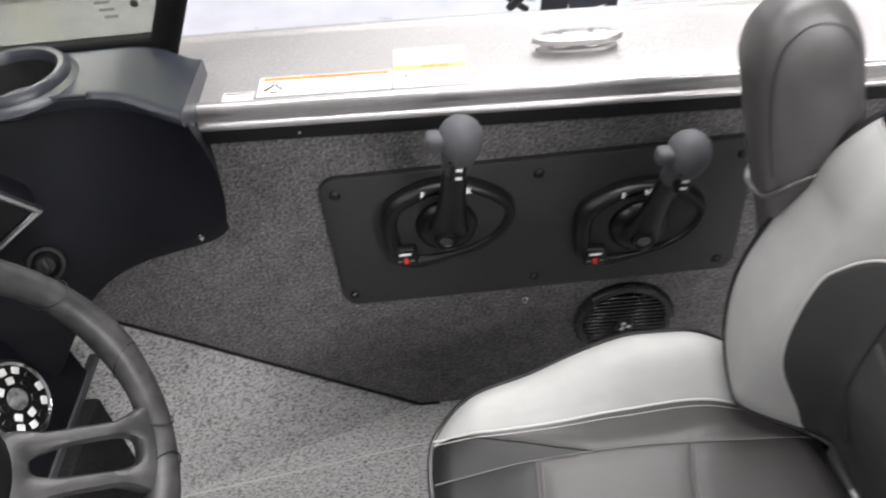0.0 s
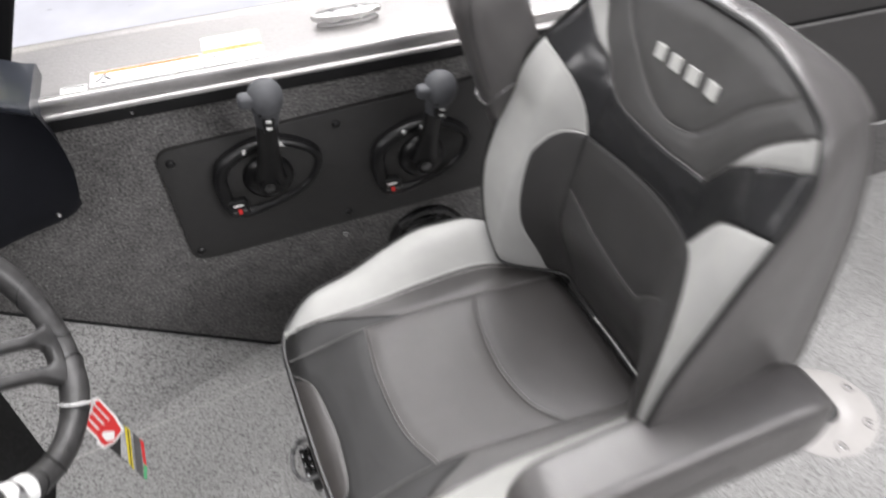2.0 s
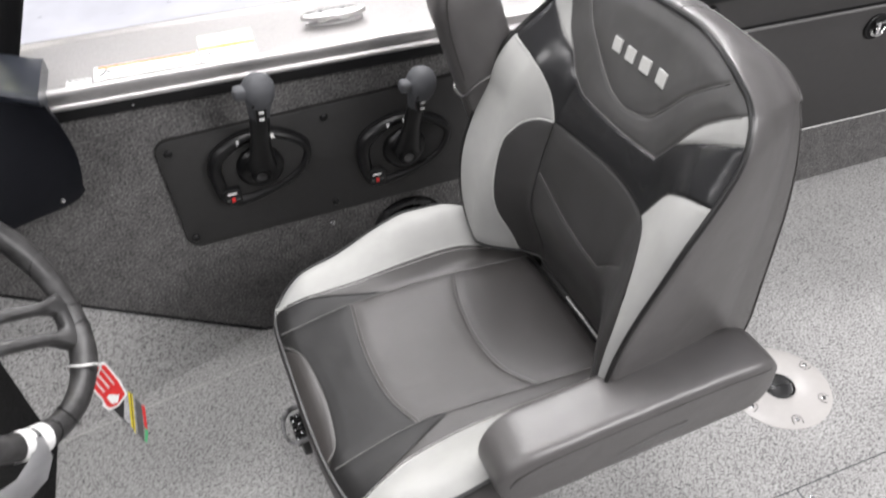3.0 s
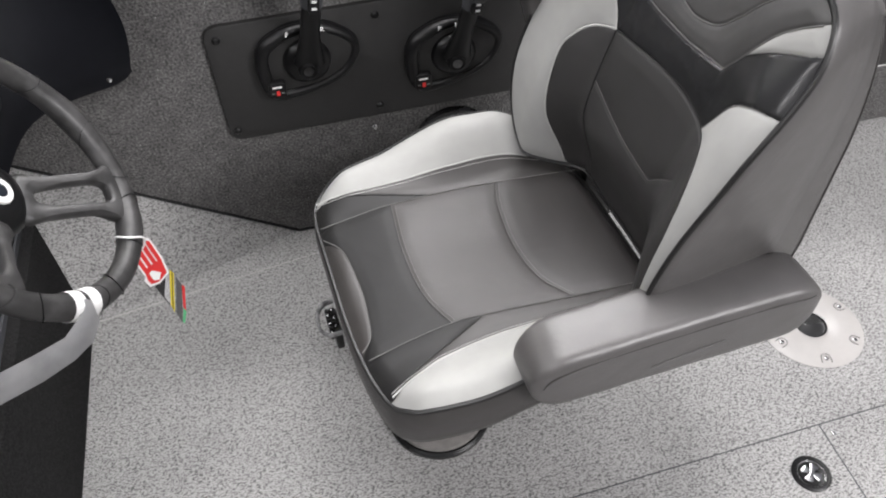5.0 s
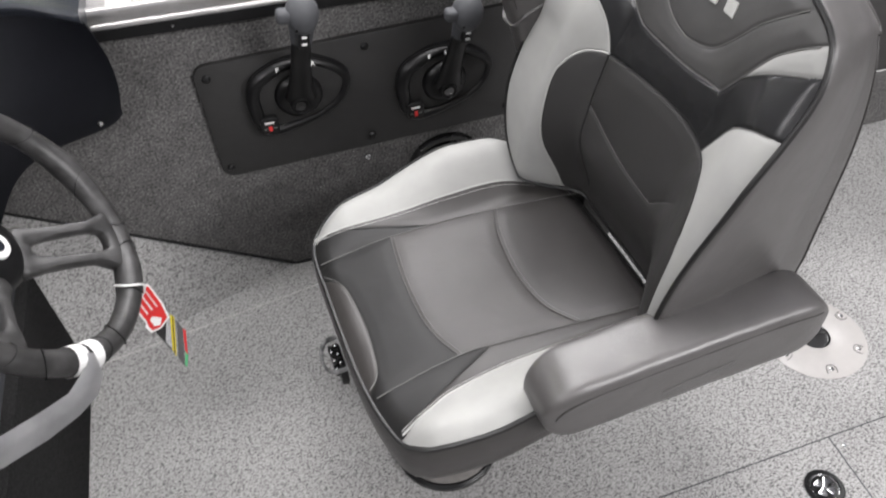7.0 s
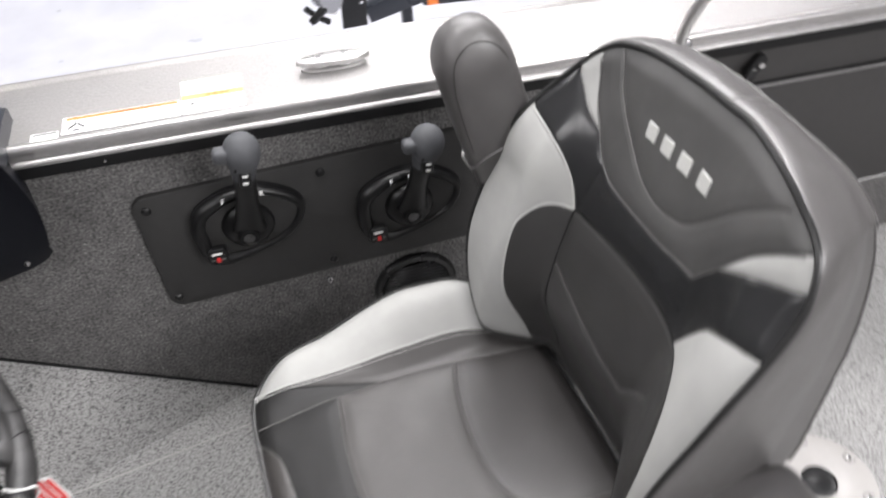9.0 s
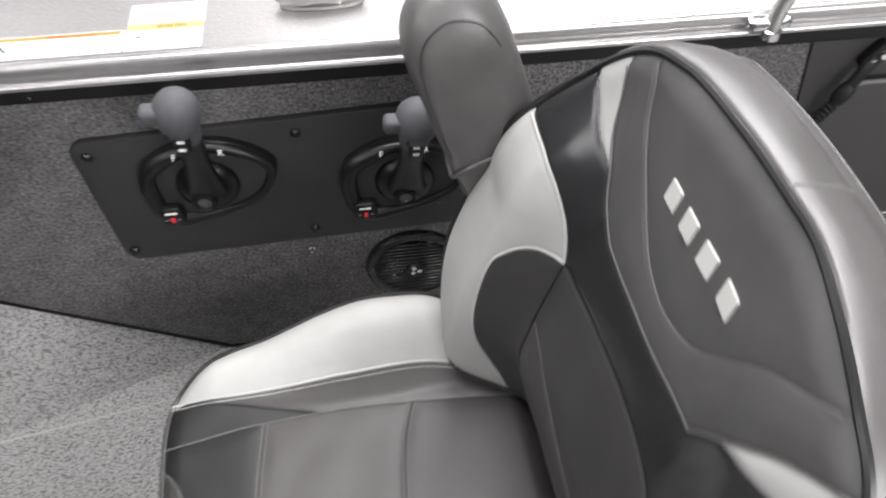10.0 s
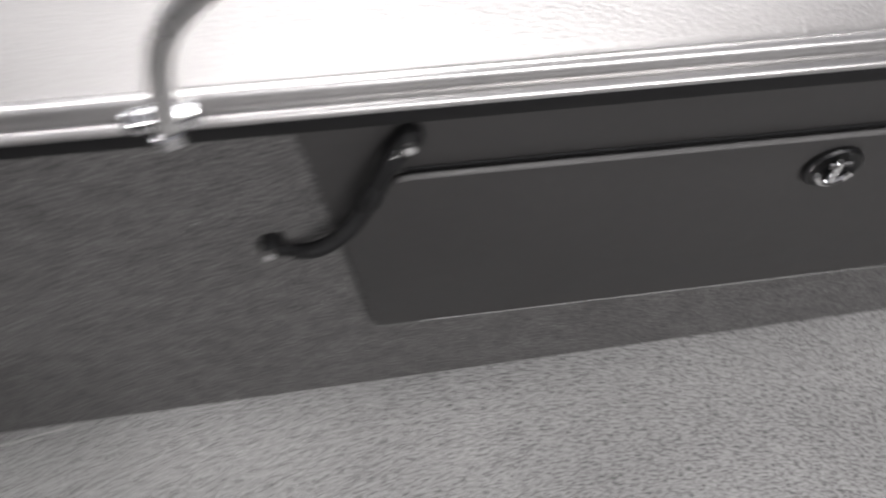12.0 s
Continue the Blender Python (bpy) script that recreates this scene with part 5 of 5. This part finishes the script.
for a, th in ((8, 38), (26, -38), (44, 36), (66, -36), (100, 30), (-22, 38), (-38, -32), (-64, 34), (-82, -30)):
    m = pose(0, 0, 0, 0, 0, a) @ pose(R, 0, 0, 90) @ pose(0, 0, 0, th) @ Matrix.Diagonal((1, 1 / math.cos(radians(th)), 1, 1))
    part("groove", lathe([(0.0178, -0.0009), (0.0188, 0.0), (0.0178, 0.0009)], 20, m=m), RUBBER, whl, "dark slanting seam")
part("column", lathe([(0.045, -0.22), (0.05, -0.05)], 24), PLASTIC, whl)

# ---- windshield ----
ws = thing("windshield", "clear windshield pane in a black frame", "windshield", pose(0.016, 0, 0))
part("frame_bottom", box((-0.794, 1.294, 0.742), (-0.200, 1.324, 0.796), 0.007, 3), FRAME_BLACK, ws, "black lower frame")
part("frame_post", sweep([(-0.214, 1.306, 0.741), (-0.172, 1.312, 0.830), (-0.073, 1.319, 1.039), (0.021, 1.324, 1.248)], 0.021, 12), FRAME_BLACK, ws, "black frame post")
gl = bpy.data.materials.new("windshield_glass")
gl.use_nodes = True
gb = gl.node_tree.nodes["Principled BSDF"]
gb.inputs["Transmission Weight"].default_value = 1.0
gb.inputs["Roughness"].default_value = 0.0
gb.inputs["IOR"].default_value = 1.02
gb.inputs["Base Color"].default_value = (0.95, 0.985, 0.70, 1)
bm = bmesh.new()
vs = [bm.verts.new(p) for p in ((-0.794, 1.312, 0.778), (-0.209, 1.312, 0.778), (0.010, 1.325, 1.248), (-0.637, 1.325, 1.248))]
bm.faces.new(vs)
bmesh.ops.solidify(bm, geom=bm.faces[:], thickness=0.004)
pane = part("pane", bm, gl, ws, "clear faintly green pane", smooth=False)
pane.visible_shadow = False
part("glass_dot", lathe([(0.006, 0.0), (0.006, 0.001), (0, 0.001)], 16, m=pose(-0.219, 1.308, 0.845, 90)), PLATE, ws, "small dark dot")
for k in range(3):
    part("etched_bar", box((-0.275 + 0.004 * k, 1.3075, 0.849 - 0.011 * k), (-0.253 + 0.003 * k, 1.3085, 0.853 - 0.011 * k)), ETCH, ws, "faint etched bar", smooth=False)

# ---- next trailer on the showroom floor ----
tr = thing("boat_trailer", "blue-black steel boat trailer parked beside the boat", "trailer", pose(0.14, 0, 0))
part("rail", box((0.0, -0.05, -0.07), (4.2, 0.05, 0.0), 0.008, m=pose(1.12, 4.05, -0.435, 0, 3.5, -2)), TRAILER, tr, "long dark side rail")
part("tongue", box((-0.10, -0.045, -0.05), (0.42, 0.045, 0.05), 0.008, m=pose(0.90, 4.06, -0.49, 0, -15, -6)), TRAILER, tr, "angled tongue beam")
part("reflector", box((1.14, 3.985, -0.50), (1.20, 3.998, -0.43)), ORANGE, tr, "orange reflector")
part("winch_post", prism([(-0.05, -0.14), (0.09, -0.14), (0.10, 0.02), (0.15, 0.30), (0.02, 0.30), (-0.04, 0.04)], -0.012, 0.012, 0.004, m=pose(0.70, 4.02, -0.42, 90)), PLASTIC, tr, "black winch post plate")
for x, z in ((0.73, -0.36), (0.77, -0.42)):
    part("bolt", lathe([(0.011, 0), (0.010, 0.006), (0, 0.007)], 8, m=pose(x, 4.006, z, 90)), STEEL, tr, "bright bolt")
part("winch_handle", sweep([(0.46, 4.0, -0.40), (0.52, 4.0, -0.46), (0.58, 4.0, -0.50)], 0.018, 8), PLASTIC, tr, "black winch handle")
part("winch_tag", box((-0.04, -0.003, -0.05), (0.04, 0.003, 0.05), m=pose(0.60, 3.99, -0.40, 0, 20, 0)), WHITE, tr, "white tag")
part("winch_strap", sweep([(0.42, 4.0, -0.36), (0.60, 4.0, -0.28), (0.72, 4.0, -0.22)], 0.016, 8, flat=0.3), WHITE, tr, "pale winch strap")
part("winch_drum", lathe([(0.0, -0.06), (0.065, -0.06), (0.065, -0.05), (0.045, -0.045), (0.045, 0.045), (0.065, 0.05), (0.065, 0.06), (0.0, 0.06)], 24, m=pose(0.585, 4.02, -0.37, 90, 0, 20)), LATCH, tr, "dull metal winch drum")
part("winch_grip", lathe([(0.0, -0.06), (0.018, -0.058), (0.024, -0.03), (0.020, 0.0), (0.024, 0.03), (0.018, 0.058), (0.0, 0.06)], 16, m=pose(0.520, 3.96, -0.43, 0, 50, 0)), PLASTIC, tr, "black winch grip")
part("winch_mark", box((0.60, 3.97, -0.320), (0.66, 3.984, -0.285)), ORANGE, tr)
part("jack_stand", box((1.00, 4.03, GROUND), (1.06, 4.09, -0.5), 0.006), TRAILER, tr, "steel jack stand")
part("rear_stand", box((4.6, 3.85, GROUND), (4.68, 3.93, -0.6), 0.006), TRAILER, tr, "steel stand")

ty = thing("trailer_wheel", "black tyre with a yellow hub standing on the concrete", "wheel", pose(-2.95, 6.35, GROUND + 0.30, 90, 0, 25))
part("tyre", lathe([(0.17, -0.09), (0.26, -0.10), (0.29, -0.07), (0.30, 0.0), (0.29, 0.07), (0.26, 0.10), (0.17, 0.09)], 40), RUBBER, ty, "black rubber tyre")
part("rim", lathe([(0.0, 0.05), (0.10, 0.06), (0.17, 0.09)], 32), YELLOW, ty, "yellow hub")
part("rim", lathe([(0.0, -0.05), (0.10, -0.06), (0.17, -0.09)], 32), YELLOW, ty, "yellow hub")

# ---- paper tag hanging from the steering wheel ----
tg = thing("paper_tag", "red and white paper tag with yellow strips tied to the rim", "tag", pose(-0.106, 0.668, 0.562, 0, 0, 38))
# local x across, z up, face towards -y


def card(name, pts, y, mat, parent, label=""):
    m = Matrix(((1, 0, 0, 0), (0, 0, -1, y), (0, 1, 0, 0), (0, 0, 0, 1)))
    return part(name, prism(pts, 0.0, 0.0012, m=m), mat, parent, label, smooth=False)


def finger_card(g):
    """A palm-shaped outline, grown by g: across, along the tag."""
    out = []
    for k, (cx, top) in enumerate(((-0.0135, 0.020), (-0.0045, 0.008), (0.0045, 0.006), (0.0130, 0.014))):
        for a in range(180, -1, -45):
            out.append((cx + (0.0034 + g) * math.cos(radians(a)), top - (0.0034 + g) * math.sin(radians(a))))
        if k < 3:
            out.append((cx + 0.0045, 0.042 - 3 * g))
    out += [(0.0170 + g, 0.060), (0.0120 + g, 0.088 + g), (-0.006, 0.094 + g), (-0.019 - g, 0.088 + g), (-0.021 - g, 0.076 - g), (-0.0165 - g, 0.070)]
    return out


def hang(pts, lift, mat, parent, name, label=""):
    """A card from outline points (across, down), hanging with a lean."""
    bm = prism([(a + 0.11 * b, -b) for a, b in pts], 0.0, 0.0008)
    for v in bm.verts:
        x, z, h = v.co
        v.co = Vector((x, -h - lift + 0.086 * z, z))
    return part(name, bm, mat, parent, label, smooth=False)


c1 = hang(finger_card(0.0026), 0.004, WHITE, tg, "card", "white palm-shaped card")
for cx, top in ((-0.0135, 0.020), (-0.0045, 0.008), (0.0045, 0.006), (0.0130, 0.014)):
    hang([(cx - 0.0030, 0.060), (cx - 0.0032, top + 0.002), (cx, top - 0.002), (cx + 0.0032, top + 0.002), (cx + 0.0030, 0.060)], 0.0052, RED, c1, "print", "red print")
hang([(0.0160, 0.056), (0.0120, 0.086), (-0.006, 0.092), (-0.018, 0.087), (-0.019, 0.078), (-0.0150, 0.056)], 0.0050, RED, c1, "print", "red print")
hang([(-0.012, 0.066), (-0.006, 0.064), (0.004, 0.078), (-0.004, 0.088), (-0.012, 0.082)], 0.0062, WHITE, c1, "print")
low = hang([(0.020, 0.066), (-0.0150, 0.100), (-0.0135, 0.132), (-0.012, 0.150), (0.020, 0.078)], 0.001, BLACKPRINT, tg, "lower_card", "black edged lower card")
hang([(0.0190, 0.076), (-0.0125, 0.128), (-0.0107, 0.148), (0.0185, 0.086)], 0.0022, PAPER_GREY, low, "strip", "pale printed strip")
hang([(0.0185, 0.088), (-0.0110, 0.150), (-0.0130, 0.168), (0.0215, 0.098)], 0.0022, YELLOW, low, "strip", "yellow strip")
hang([(0.0195, 0.0925), (-0.0120, 0.157), (-0.0122, 0.160), (0.0200, 0.0945)], 0.0034, BLACKPRINT, low, "strip")
tail = hang([(0.022, 0.110), (-0.0105, 0.175), (-0.0115, 0.200), (0.022, 0.132)], 0.0, GREY_CARD, tg, "tail_card", "dark grey card")
hang([(0.0225, 0.130), (0.0040, 0.172), (0.0040, 0.182), (0.0240, 0.138)], 0.0012, RED, tail, "strip", "red strip")
hang([(0.0035, 0.174), (-0.0100, 0.197), (-0.0095, 0.204), (0.0040, 0.184)], 0.0012, GREEN, tail, "strip", "green strip")
W = tg.matrix_basis.inverted() @ whl.matrix_basis
seat_of_tie = W.inverted() @ Vector((-0.030, -0.018, -0.02))
turn = math.degrees(math.atan2(seat_of_tie.y, seat_of_tie.x))
loop = [W @ pose(0, 0, 0, 0, 0, turn) @ Vector((R + 0.0205 * math.cos(2 * math.pi * k / 24), 0.006 * math.sin(4 * math.pi * k / 24), 0.0205 * math.sin(2 * math.pi * k / 24))) for k in range(24)]
part("tie", sweep(loop, 0.0016, 6, closed=True), WHITE, tg, "white tie looped round the rim")
part("tie_end", sweep(smooth_line([loop[0], (loop[0] + Vector((-0.006, -0.004, 0.0))) / 2 + Vector((0, 0, 0.004)), Vector((-0.008, -0.005, -0.016))], 5), 0.0016, 6), WHITE, tg)
